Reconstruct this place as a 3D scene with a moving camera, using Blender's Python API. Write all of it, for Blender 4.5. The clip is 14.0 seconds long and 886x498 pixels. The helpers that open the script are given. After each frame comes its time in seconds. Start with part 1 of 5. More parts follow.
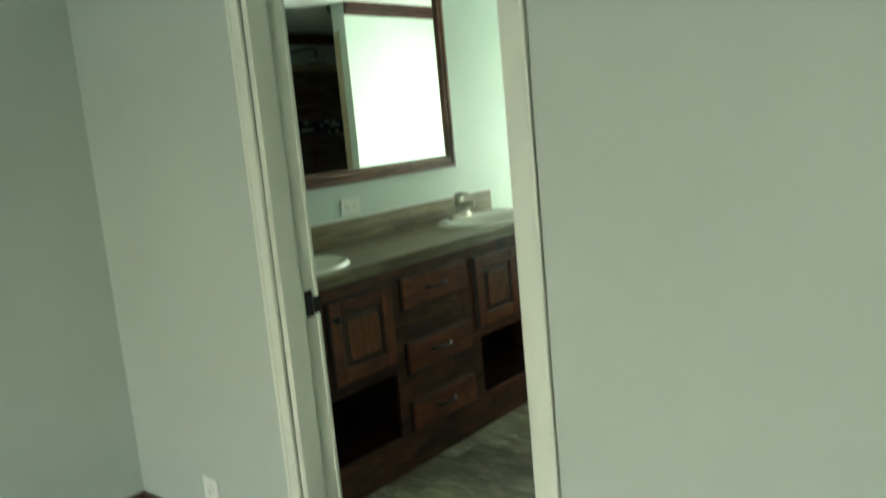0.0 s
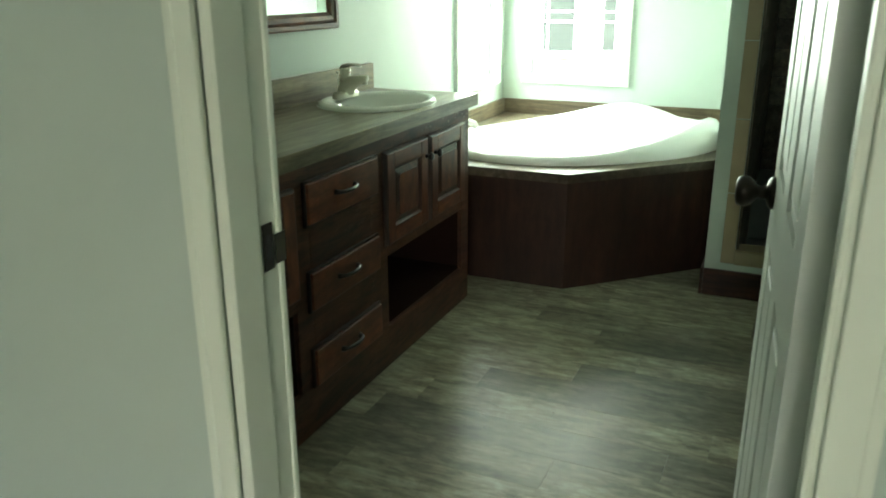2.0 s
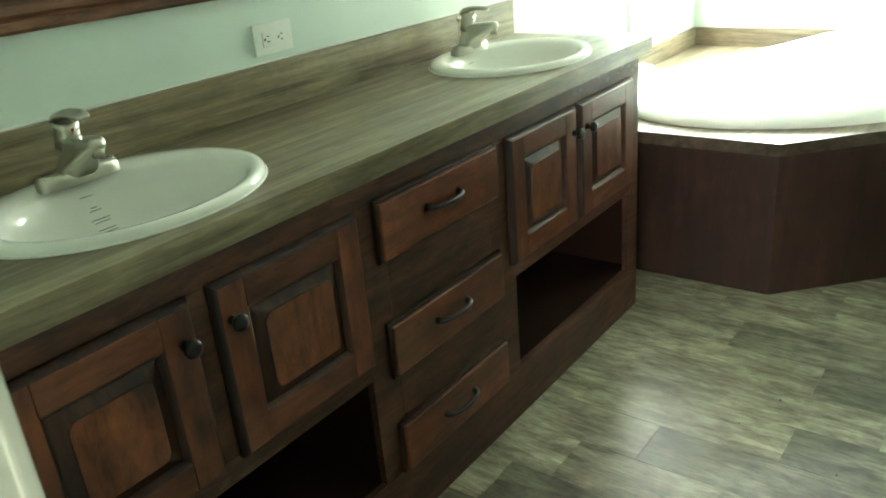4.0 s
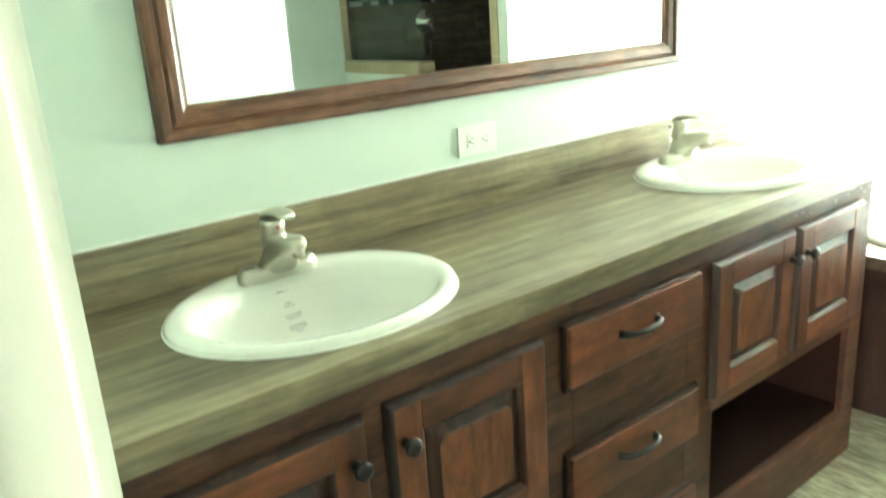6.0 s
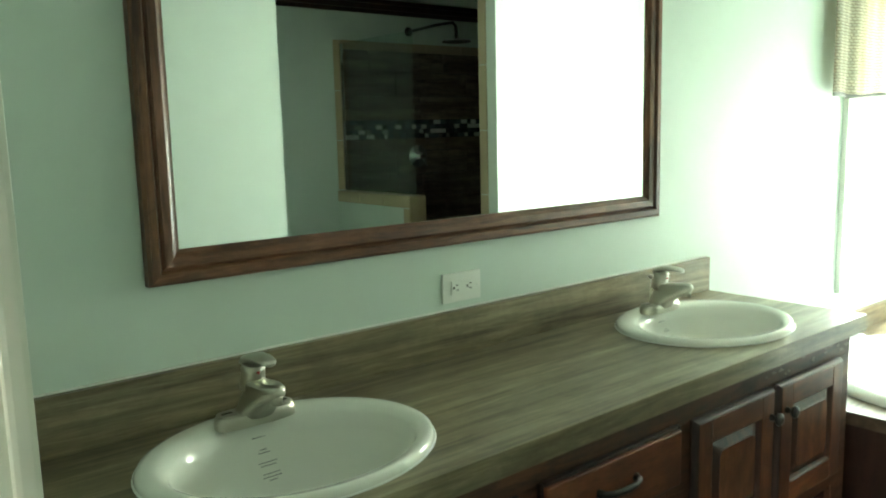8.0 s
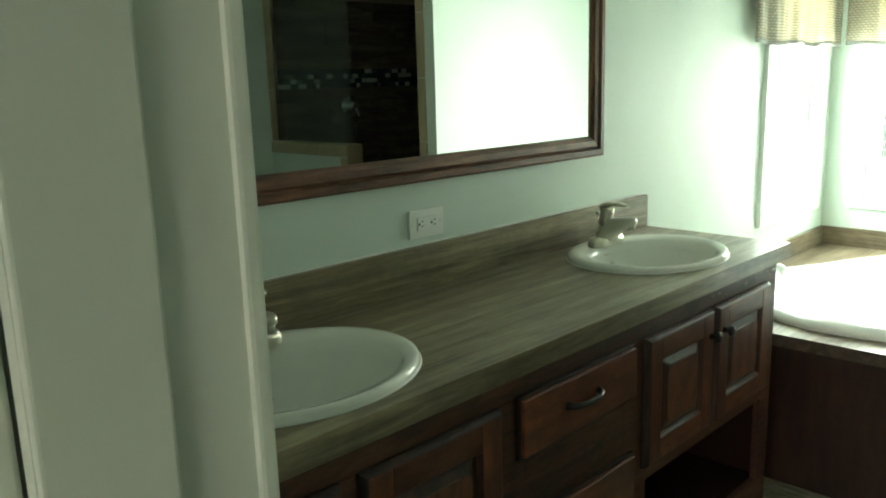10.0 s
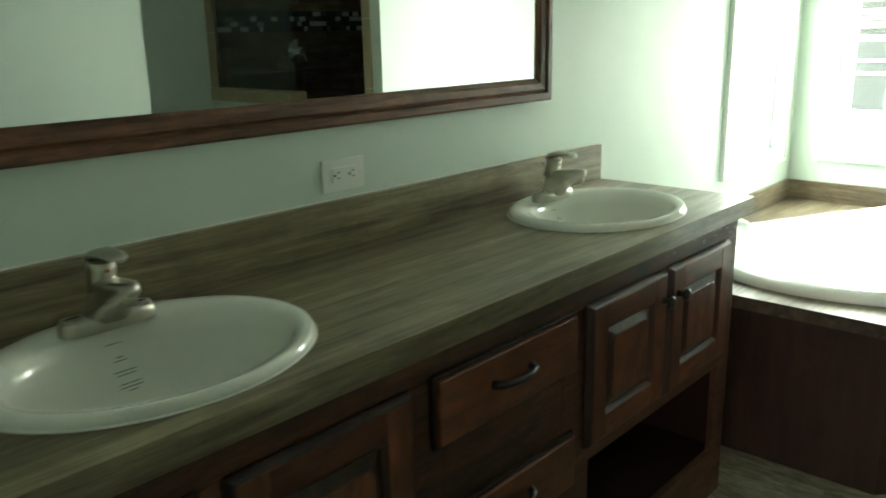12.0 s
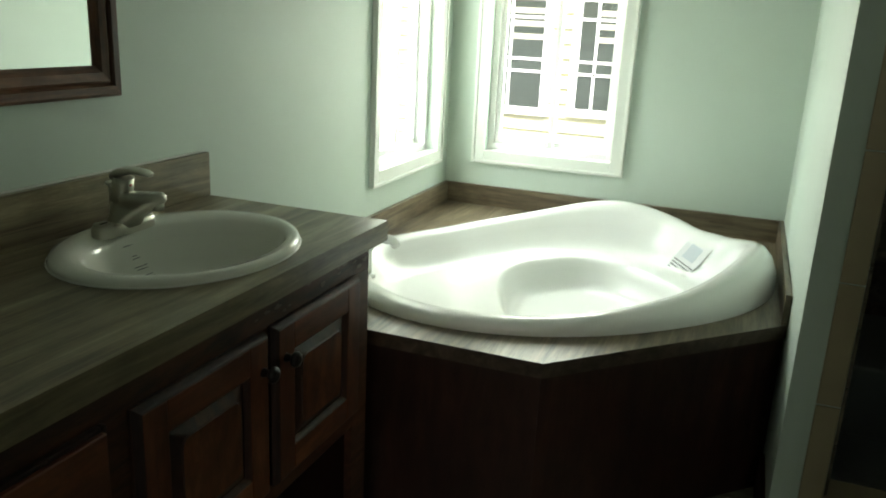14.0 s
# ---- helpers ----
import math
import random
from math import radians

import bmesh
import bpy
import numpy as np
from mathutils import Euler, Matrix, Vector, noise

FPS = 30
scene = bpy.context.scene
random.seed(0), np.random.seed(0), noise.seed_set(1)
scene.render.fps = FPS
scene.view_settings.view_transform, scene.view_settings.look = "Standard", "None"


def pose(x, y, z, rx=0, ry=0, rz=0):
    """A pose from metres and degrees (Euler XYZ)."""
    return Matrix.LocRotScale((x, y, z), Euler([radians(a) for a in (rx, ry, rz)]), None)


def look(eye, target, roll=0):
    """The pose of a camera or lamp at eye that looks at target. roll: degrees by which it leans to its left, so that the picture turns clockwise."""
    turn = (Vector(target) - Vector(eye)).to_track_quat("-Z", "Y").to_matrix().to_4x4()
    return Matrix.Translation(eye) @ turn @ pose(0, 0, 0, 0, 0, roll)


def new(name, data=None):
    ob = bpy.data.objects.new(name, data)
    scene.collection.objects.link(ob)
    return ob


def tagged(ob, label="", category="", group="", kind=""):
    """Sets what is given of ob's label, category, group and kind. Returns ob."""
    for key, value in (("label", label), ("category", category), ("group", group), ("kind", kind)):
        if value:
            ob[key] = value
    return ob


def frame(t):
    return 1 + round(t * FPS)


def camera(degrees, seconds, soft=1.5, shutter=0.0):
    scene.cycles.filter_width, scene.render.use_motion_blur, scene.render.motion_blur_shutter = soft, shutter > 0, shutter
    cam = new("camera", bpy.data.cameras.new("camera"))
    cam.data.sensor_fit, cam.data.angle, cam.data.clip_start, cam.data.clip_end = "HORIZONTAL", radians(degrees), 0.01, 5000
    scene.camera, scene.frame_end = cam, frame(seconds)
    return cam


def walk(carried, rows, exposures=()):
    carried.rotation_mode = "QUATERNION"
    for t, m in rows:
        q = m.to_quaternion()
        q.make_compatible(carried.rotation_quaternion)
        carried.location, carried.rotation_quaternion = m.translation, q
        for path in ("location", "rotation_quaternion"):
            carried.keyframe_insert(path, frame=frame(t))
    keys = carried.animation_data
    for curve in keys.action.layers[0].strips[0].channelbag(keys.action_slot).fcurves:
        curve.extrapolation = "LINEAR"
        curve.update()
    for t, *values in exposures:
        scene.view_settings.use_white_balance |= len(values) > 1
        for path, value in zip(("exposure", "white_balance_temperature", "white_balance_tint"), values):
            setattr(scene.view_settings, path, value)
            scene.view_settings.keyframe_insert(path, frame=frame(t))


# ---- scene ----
cam = camera(58.0, 14.0, 1.8, 0.5)
PATH = [
    (0, (-1.387, -2.602, 1.369), (0.121, -1.327, 1.053), -5.3),
    (0.5, (-1.279, -2.364, 1.298), (0.266, -1.195, 0.802), -1.0),
    (1, (-1.156, -2.063, 1.291), (0.448, -1.019, 0.709), -2.2),
    (1.5, (-1.097, -1.806, 1.301), (0.546, -0.839, 0.697), -1.4),
    (2, (-0.973, -1.711, 1.291), (0.763, -0.941, 0.664), -0.2),
    (2.5, (-0.716, -1.651, 1.296), (0.932, -0.7, 0.68), -4.5),
    (5, (-0.134, -1.415, 1.266), (1.181, -0.155, 0.437), -3.8),
    (5.5, (-0.143, -1.411, 1.289), (1.075, -0.001, 0.562), -4.5),
    (6, (-0.144, -1.392, 1.335), (1.042, 0.108, 0.749), -3.9),
    (6.5, (-0.137, -1.391, 1.387), (1.05, 0.159, 0.952), -3.0),
    (7, (-0.141, -1.391, 1.407), (1.035, 0.194, 1.089), -1.3),
    (7.5, (-0.137, -1.405, 1.408), (1.067, 0.171, 1.153), -0.8),
    (8, (-0.14, -1.409, 1.394), (1.121, 0.115, 1.101), -1.4),
    (8.5, (-0.173, -1.415, 1.39), (1.097, 0.094, 1.055), -2.3),
    (11, (-0.311, -1.374, 1.347), (1.161, -0.107, 0.871), -0.6),
    (11.5, (-0.251, -1.354, 1.336), (1.225, -0.106, 0.821), -0.2),
    (12, (-0.043, -1.319, 1.318), (1.38, -0.014, 0.797), -1.3),
    (12.5, (0.142, -1.358, 1.316), (1.672, -0.223, 0.706), -0.4),
    (13, (0.28, -1.341, 1.328), (2.015, -0.502, 0.796), 1.7),
    (13.5, (0.457, -1.247, 1.33), (2.278, -0.608, 0.804), 3.5),
    (14, (0.503, -1.235, 1.316), (2.305, -0.567, 0.762), 2.8),
]
EXPOSURES = [(0, 3.72, 6400, 2), (1, 3.36, 6400, 2), (2, 3.38, 6400, 2), (2.7, 3.55, 6400, 4), (4.8, 5.32, 6500, 10), (5.5, 5.75, 6500, 11), (6, 5.9, 6500, 12), (6.5, 5.45, 6500, 12), (7, 4.9, 6500, 9), (7.5, 4.5, 6450, 7), (8.5, 3.9, 6400, 4), (11, 3.3, 6500, 9), (12, 3.36, 6500, 10), (13, 3.1, 6600, 12), (14, 2.02, 6600, 13)]
walk(cam, [(t, look(eye, target, roll)) for t, eye, target, roll in PATH], EXPOSURES)

# ---------- world and light ----------
world = bpy.data.worlds.new("sky")
scene.world = world
world.use_nodes = True
wn = world.node_tree.nodes
sky = wn.new("ShaderNodeTexSky")
sky.sky_type, sky.sun_disc = "NISHITA", False
sky.sun_elevation, sky.sun_rotation = radians(45), radians(250)
sky.air_density, sky.dust_density = 1.0, 4.0
wn["Background"].inputs["Strength"].default_value = 0.15
world.node_tree.links.new(sky.outputs["Color"], wn["Background"].inputs["Color"])

sun = new("sun", bpy.data.lights.new("sun", "SUN"))
sun.data.energy, sun.data.angle, sun.data.color = 2.0, radians(12), (1.0, 0.97, 0.92)
sun.matrix_world = look((-5, -4, 10), (4.5, -0.5, 0))


def area_lamp(name, eye, target, w, h, watts, color=(0.94, 1.0, 0.90)):
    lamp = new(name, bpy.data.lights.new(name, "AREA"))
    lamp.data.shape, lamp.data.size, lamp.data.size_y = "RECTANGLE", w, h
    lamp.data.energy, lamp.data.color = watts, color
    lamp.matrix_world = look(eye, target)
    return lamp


area_lamp("window_light_north", (3.375, 0.10, 1.30), (3.375, -1.0, 1.18), 0.58, 1.05, 5.0)
area_lamp("window_light_east", (3.925, -0.45, 1.30), (2.8, -0.44, 1.18), 0.55, 1.05, 5.0)
# Fill lamp added in the bedroom; no window is known there.
area_lamp("bedroom_fill_lamp", (-4.42, -2.6, 1.52), (-3.0, -2.6, 1.58), 1.4, 0.82, 2.6, (0.90, 1.0, 0.92))


# ---------- mesh helpers ----------
BASE = {}


def box(bm, x0, y0, z0, x1, y1, z1, bevel=0.0, seg=2):
    b = bmesh.new()
    bmesh.ops.create_cube(b, size=1)
    for v in b.verts:
        v.co = ((x0 + x1) / 2 + v.co.x * (x1 - x0), (y0 + y1) / 2 + v.co.y * (y1 - y0), (z0 + z1) / 2 + v.co.z * (z1 - z0))
    if bevel:
        bmesh.ops.bevel(b, geom=b.edges[:], offset=bevel, segments=seg, profile=0.6, affect="EDGES")
    join(bm, b)
    return bm


def join(bm, b, m=None):
    if m is not None:
        b.transform(m)
    table = {v: bm.verts.new(v.co) for v in b.verts}
    for f in b.faces:
        g = bm.faces.new([table[v] for v in f.verts])
        g.smooth = f.smooth
    b.free()


def tube(bm, pts, radii, n=12, closed=True, squash=1.0):
    pts = [Vector(p) for p in pts]
    if not isinstance(radii, (list, tuple)):
        radii = [radii] * len(pts)
    rings = []
    up = Vector((0, 0, 1))
    for i, p in enumerate(pts):
        d = (pts[min(i + 1, len(pts) - 1)] - pts[max(i - 1, 0)]).normalized()
        a = d.cross(up)
        if a.length < 1e-3:
            a = d.cross(Vector((0, 1, 0)))
        a.normalize()
        c = a.cross(d).normalized()
        rings.append([bm.verts.new(p + radii[i] * (math.cos(6.2832 * k / n) * a + squash * math.sin(6.2832 * k / n) * c)) for k in range(n)])
    for r0, r1 in zip(rings, rings[1:]):
        for k in range(n):
            f = bm.faces.new((r0[k], r0[(k + 1) % n], r1[(k + 1) % n], r1[k]))
            f.smooth = True
    if closed:
        bm.faces.new(rings[0][::-1])
        bm.faces.new(rings[-1])
    return bm


def lathe(bm, prof, m, n=20):
    b = bmesh.new()
    rings = [[b.verts.new((r * math.cos(6.2832 * k / n), r * math.sin(6.2832 * k / n), z)) for k in range(n)] for r, z in prof]
    for r0, r1 in zip(rings, rings[1:]):
        for k in range(n):
            b.faces.new((r0[k], r0[(k + 1) % n], r1[(k + 1) % n], r1[k])).smooth = True
    b.faces.new(rings[0][::-1])
    b.faces.new(rings[-1])
    join(bm, b, m)
    return bm


def prism(bm, poly, z0, z1, bevel=0.0):
    b = bmesh.new()
    lo = [b.verts.new((x, y, z0)) for x, y in poly]
    hi = [b.verts.new((x, y, z1)) for x, y in poly]
    b.faces.new(lo[::-1])
    b.faces.new(hi)
    for i in range(len(poly)):
        j = (i + 1) % len(poly)
        b.faces.new((lo[i], lo[j], hi[j], hi[i]))
    bmesh.ops.recalc_face_normals(b, faces=b.faces[:])
    if bevel:
        bmesh.ops.bevel(b, geom=b.edges[:], offset=bevel, segments=2, profile=0.6, affect="EDGES")
    join(bm, b)
    return bm


def mesh_of(name, bm, mat):
    me = bpy.data.meshes.new(name)
    bmesh.ops.recalc_face_normals(bm, faces=bm.faces[:])
    bm.to_mesh(me)
    bm.free()
    for m in mat if isinstance(mat, (list, tuple)) else [mat]:
        me.materials.append(m)
    return me


def root(name, base, label, category, group="", kind=""):
    ob = new(name)
    ob.location = base
    BASE[ob.name] = Vector(base)
    return tagged(ob, label, category, group, kind)


def part(name, bm, mat, parent, label=""):
    base = BASE[parent.name]
    bm.transform(Matrix.Translation(-base))
    ob = new(name, mesh_of(name, bm, mat))
    ob.parent = parent
    BASE[ob.name] = base
    return tagged(ob, label)


def setting(name, bm, mat, label, category):
    ob = new(name, mesh_of(name, bm, mat))
    BASE[ob.name] = Vector((0, 0, 0))
    return tagged(ob, label, category, kind="structure")


def single(name, bm, mat, base, label, category, group=""):
    base = Vector(base)
    bm.transform(Matrix.Translation(-base))
    ob = new(name, mesh_of(name, bm, mat))
    ob.location = base
    BASE[ob.name] = base
    return tagged(ob, label, category, group)


# ---------- materials ----------
def mat_base(name, rough=0.5, metal=0.0, spec=0.5):
    m = bpy.data.materials.new(name)
    m.use_nodes = True
    nt = m.node_tree
    p = nt.nodes["Principled BSDF"]
    p.inputs["Roughness"].default_value, p.inputs["Metallic"].default_value = rough, metal
    p.inputs["Specular IOR Level"].default_value = spec
    return m, nt, p


def coords(nt, scale, space="Object"):
    tc = nt.nodes.new("ShaderNodeTexCoord")
    mp = nt.nodes.new("ShaderNodeMapping")
    mp.inputs["Scale"].default_value = scale
    nt.links.new(tc.outputs[space], mp.inputs["Vector"])
    return mp.outputs["Vector"]


def noise_tex(nt, vec, scale, detail=6, rough=0.6, dist=0.0):
    n = nt.nodes.new("ShaderNodeTexNoise")
    n.inputs["Scale"].default_value, n.inputs["Detail"].default_value = scale, detail
    n.inputs["Roughness"].default_value, n.inputs["Distortion"].default_value = rough, dist
    nt.links.new(vec, n.inputs["Vector"])
    return n.outputs["Fac"]


def ramp(nt, fac, stops):
    r = nt.nodes.new("ShaderNodeValToRGB")
    els = r.color_ramp.elements
    while len(els) < len(stops):
        els.new(0.5)
    for e, (pos, c) in zip(els, stops):
        e.position, e.color = pos, (*c, 1)
    nt.links.new(fac, r.inputs["Fac"])
    return r.outputs["Color"]


def mixc(nt, fac, a, b, kind="MIX"):
    m = nt.nodes.new("ShaderNodeMix")
    m.data_type, m.blend_type = "RGBA", kind
    for sock, val in ((m.inputs["Factor"], fac), (m.inputs["A"], a), (m.inputs["B"], b)):
        if isinstance(val, (int, float)):
            sock.default_value = val
        elif isinstance(val, tuple):
            sock.default_value = (*val, 1)
        else:
            nt.links.new(val, sock)
    return m.outputs["Result"]


def bump(nt, p, height, strength=0.2, dist=0.002):
    b = nt.nodes.new("ShaderNodeBump")
    b.inputs["Strength"].default_value, b.inputs["Distance"].default_value = strength, dist
    nt.links.new(height, b.inputs["Height"])
    nt.links.new(b.outputs["Normal"], p.inputs["Normal"])


def paint(name, c, rough=0.6, grain=220.0, strength=0.08, var=0.04):
    m, nt, p = mat_base(name, rough, spec=0.3)
    v = coords(nt, (1, 1, 1))
    big = noise_tex(nt, v, 1.7, 4)
    lo = tuple(x * (1 - var) for x in c)
    hi = tuple(min(1, x * (1 + var)) for x in c)
    nt.links.new(ramp(nt, big, [(0.3, lo), (0.7, hi)]), p.inputs["Base Color"])
    bump(nt, p, noise_tex(nt, v, grain, 3), strength, 0.001)
    return m


def wood(name, dark, mid, light, axis="z", rough=0.45, stretch=9.0, scale=3.6, per_object=0.0, coat=0.0, knots=True, blotch=0.5, stops=(0.34, 0.5, 0.66), worn=0.0, spec=0.4, grain=0.0):
    m, nt, p = mat_base(name, rough, spec=spec)
    s = {"x": (scale, scale * stretch, scale * stretch), "y": (scale * stretch, scale, scale * stretch), "z": (scale * stretch, scale * stretch, scale)}[axis]
    tc = nt.nodes.new("ShaderNodeTexCoord")
    vec = tc.outputs["Object"]
    info = nt.nodes.new("ShaderNodeObjectInfo")
    off = nt.nodes.new("ShaderNodeVectorMath")
    off.operation = "MULTIPLY_ADD"
    cmb = nt.nodes.new("ShaderNodeCombineXYZ")
    for k in range(3):
        nt.links.new(info.outputs["Random"], cmb.inputs[k])
    nt.links.new(cmb.outputs[0], off.inputs[0])
    off.inputs[1].default_value = (13.7, 7.1, 5.3)
    nt.links.new(vec, off.inputs[2])
    mp = nt.nodes.new("ShaderNodeMapping")
    mp.inputs["Scale"].default_value = s
    nt.links.new(off.outputs[0], mp.inputs["Vector"])
    fine = noise_tex(nt, mp.outputs["Vector"], 1.0, 9, 0.68, 0.6)
    col = ramp(nt, fine, [(stops[0], dark), (stops[1], mid), (stops[2], light)])
    mp2 = nt.nodes.new("ShaderNodeMapping")
    mp2.inputs["Scale"].default_value = tuple(x * 0.16 for x in s)
    nt.links.new(off.outputs[0], mp2.inputs["Vector"])
    broad = noise_tex(nt, mp2.outputs["Vector"], 1.5, 5, 0.6, 0.8)
    shade = ramp(nt, broad, [(0.3, (0.55, 0.52, 0.5)), (0.62, (1.12, 1.1, 1.08))])
    col = mixc(nt, 0.85, col, shade, "MULTIPLY")
    if grain:
        mpg = nt.nodes.new("ShaderNodeMapping")
        mpg.inputs["Scale"].default_value = tuple(x * 2.6 for x in s)
        nt.links.new(off.outputs[0], mpg.inputs["Vector"])
        thread = noise_tex(nt, mpg.outputs["Vector"], 1.0, 6, 0.7, 0.3)
        col = mixc(nt, grain, col, ramp(nt, thread, [(0.36, (0.35, 0.33, 0.32)), (0.50, (1.0, 1.0, 1.0)), (0.66, (1.35, 1.33, 1.30))]), "MULTIPLY")
    if blotch:
        bl = noise_tex(nt, off.outputs[0], 11.0, 6, 0.65, 0.5)
        col = mixc(nt, blotch, col, ramp(nt, bl, [(0.34, (0.35, 0.32, 0.32)), (0.58, (1.12, 1.1, 1.06))]), "MULTIPLY")
    if knots:
        vo = nt.nodes.new("ShaderNodeTexVoronoi")
        mp3 = nt.nodes.new("ShaderNodeMapping")
        mp3.inputs["Scale"].default_value = tuple(5.0 if abs(x - scale) > 1e-6 else 2.6 for x in s)
        nt.links.new(off.outputs[0], mp3.inputs["Vector"])
        nt.links.new(mp3.outputs["Vector"], vo.inputs["Vector"])
        vo.inputs["Scale"].default_value = 1.0
        k = ramp(nt, vo.outputs["Distance"], [(0.05, (0.25, 0.2, 0.18)), (0.13, (1, 1, 1))])
        col = mixc(nt, 0.8, col, k, "MULTIPLY")
    if worn:
        mp4 = nt.nodes.new("ShaderNodeMapping")
        mp4.inputs["Scale"].default_value = {"x": (26, 90, 90), "y": (90, 26, 90), "z": (90, 90, 26)}[axis]
        nt.links.new(off.outputs[0], mp4.inputs["Vector"])
        sc = noise_tex(nt, mp4.outputs["Vector"], 1.0, 4, 0.6)
        patch = noise_tex(nt, off.outputs[0], 4.0, 3, 0.5)
        mul = nt.nodes.new("ShaderNodeMath")
        mul.operation = "MULTIPLY"
        nt.links.new(sc, mul.inputs[0])
        nt.links.new(patch, mul.inputs[1])
        mask = ramp(nt, mul.outputs[0], [(0.375, (0, 0, 0)), (0.42, (worn,) * 3)])
        col = mixc(nt, mask, col, (0.24, 0.17, 0.12))
    if per_object:
        r = ramp(nt, info.outputs["Random"], [(0.0, (1 - per_object,) * 3), (1.0, (1 + per_object * 0.6,) * 3)])
        col = mixc(nt, 1.0, col, r, "MULTIPLY")
    nt.links.new(col, p.inputs["Base Color"])
    p.inputs["Coat Weight"].default_value, p.inputs["Coat Roughness"].default_value = coat, 0.3
    bump(nt, p, fine, 0.12, 0.001)
    return m


def plain(name, c, rough=0.4, metal=0.0, spec=0.5, rough_var=0.0):
    m, nt, p = mat_base(name, rough, metal, spec)
    p.inputs["Base Color"].default_value = (*c, 1)
    v = coords(nt, (1, 1, 1))
    n = noise_tex(nt, v, 35.0, 5)
    mr = nt.nodes.new("ShaderNodeMapRange")
    mr.inputs["To Min"].default_value, mr.inputs["To Max"].default_value = max(0, rough - rough_var - 0.02), rough + rough_var + 0.02
    nt.links.new(n, mr.inputs["Value"])
    nt.links.new(mr.outputs["Result"], p.inputs["Roughness"])
    return m


def clear_glass(name, tint=(0.93, 0.98, 0.95), gloss=0.025):
    m = bpy.data.materials.new(name)
    m.use_nodes = True
    nt = m.node_tree
    nt.nodes.remove(nt.nodes["Principled BSDF"])
    out = nt.nodes["Material Output"]
    tr, gl, mx = nt.nodes.new("ShaderNodeBsdfTransparent"), nt.nodes.new("ShaderNodeBsdfGlossy"), nt.nodes.new("ShaderNodeMixShader")
    lw = nt.nodes.new("ShaderNodeLayerWeight")
    lw.inputs["Blend"].default_value = 0.5
    pw = nt.nodes.new("ShaderNodeMath")
    pw.operation = "POWER"
    pw.inputs[1].default_value = 4.0
    nt.links.new(lw.outputs["Facing"], pw.inputs[0])
    fr = nt.nodes.new("ShaderNodeMath")
    fr.operation = "MULTIPLY_ADD"
    fr.inputs[1].default_value, fr.inputs[2].default_value = 0.55, gloss
    nt.links.new(pw.outputs[0], fr.inputs[0])
    tr.inputs["Color"].default_value = (*tint, 1)
    gl.inputs["Roughness"].default_value = 0.02
    nt.links.new(fr.outputs[0], mx.inputs["Fac"])
    nt.links.new(tr.outputs[0], mx.inputs[1])
    nt.links.new(gl.outputs[0], mx.inputs[2])
    nt.links.new(mx.outputs[0], out.inputs["Surface"])
    return m


WALL = paint("sage_wall_paint", (0.550, 0.638, 0.562), 0.55)
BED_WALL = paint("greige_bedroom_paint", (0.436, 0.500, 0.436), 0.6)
CEIL = paint("ceiling_white", (0.74, 0.76, 0.72), 0.8, 90.0, 0.3)
TRIM = paint("cream_trim_paint", (0.64, 0.68, 0.57), 0.38, 300.0, 0.03, 0.02)
DOORW = paint("white_door_paint", (0.74, 0.77, 0.71), 0.4, 260.0, 0.04, 0.02)
DARK = wood("dark_stained_trim", (0.018, 0.008, 0.006), (0.045, 0.018, 0.012), (0.085, 0.034, 0.02), "x", 0.4)
DARK_V = wood("dark_stained_trim_upright", (0.018, 0.008, 0.006), (0.045, 0.018, 0.012), (0.085, 0.034, 0.02), "z", 0.4)
SKIRT = wood("tub_skirt_wood", (0.020, 0.0100, 0.0075), (0.034, 0.0160, 0.0112), (0.052, 0.0240, 0.0165), "z", 0.42, 6.0, 2.0, knots=False, blotch=0.35, grain=0.3)
ALDER = wood("alder_door_wood", (0.045, 0.0135, 0.006), (0.128, 0.039, 0.0155), (0.20, 0.070, 0.029), "z", 0.42, 5.5, 3.2, per_object=0.18, coat=0.08, blotch=0.62, stops=(0.28, 0.5, 0.72), grain=0.55)
ALDER_H = wood("alder_drawer_wood", (0.045, 0.0135, 0.006), (0.128, 0.039, 0.0155), (0.20, 0.070, 0.029), "x", 0.42, 5.5, 3.2, per_object=0.18, coat=0.08, blotch=0.62, stops=(0.28, 0.5, 0.72), grain=0.55)
PANELW = wood("alder_panel_wood", (0.046, 0.014, 0.007), (0.140, 0.045, 0.018), (0.215, 0.080, 0.034), "z", 0.40, 3.2, 5.0, per_object=0.22, coat=0.10, blotch=0.5, stops=(0.34, 0.47, 0.66), grain=0.7)
GLAZE = wood("dark_glazed_groove", (0.014, 0.008, 0.006), (0.03, 0.014, 0.009), (0.06, 0.026, 0.015), "z", 0.45)
BEVEL = wood("dark_glazed_bevel_wood", (0.020, 0.009, 0.006), (0.046, 0.018, 0.010), (0.085, 0.034, 0.018), "z", 0.42)
FRAMEW = wood("face_frame_wood", (0.032, 0.013, 0.007), (0.072, 0.028, 0.014), (0.125, 0.052, 0.026), "x", 0.5, 6.0, 3.6, coat=0.0, blotch=0.6, worn=0.16, grain=0.6)
MIRW = wood("mirror_frame_wood", (0.055, 0.023, 0.011), (0.138, 0.060, 0.029), (0.225, 0.105, 0.055), "x", 0.42, per_object=0.1, grain=0.5)
MIRW_V = wood("mirror_frame_wood_upright", (0.055, 0.023, 0.011), (0.138, 0.060, 0.029), (0.225, 0.105, 0.055), "z", 0.42, per_object=0.1, grain=0.5)
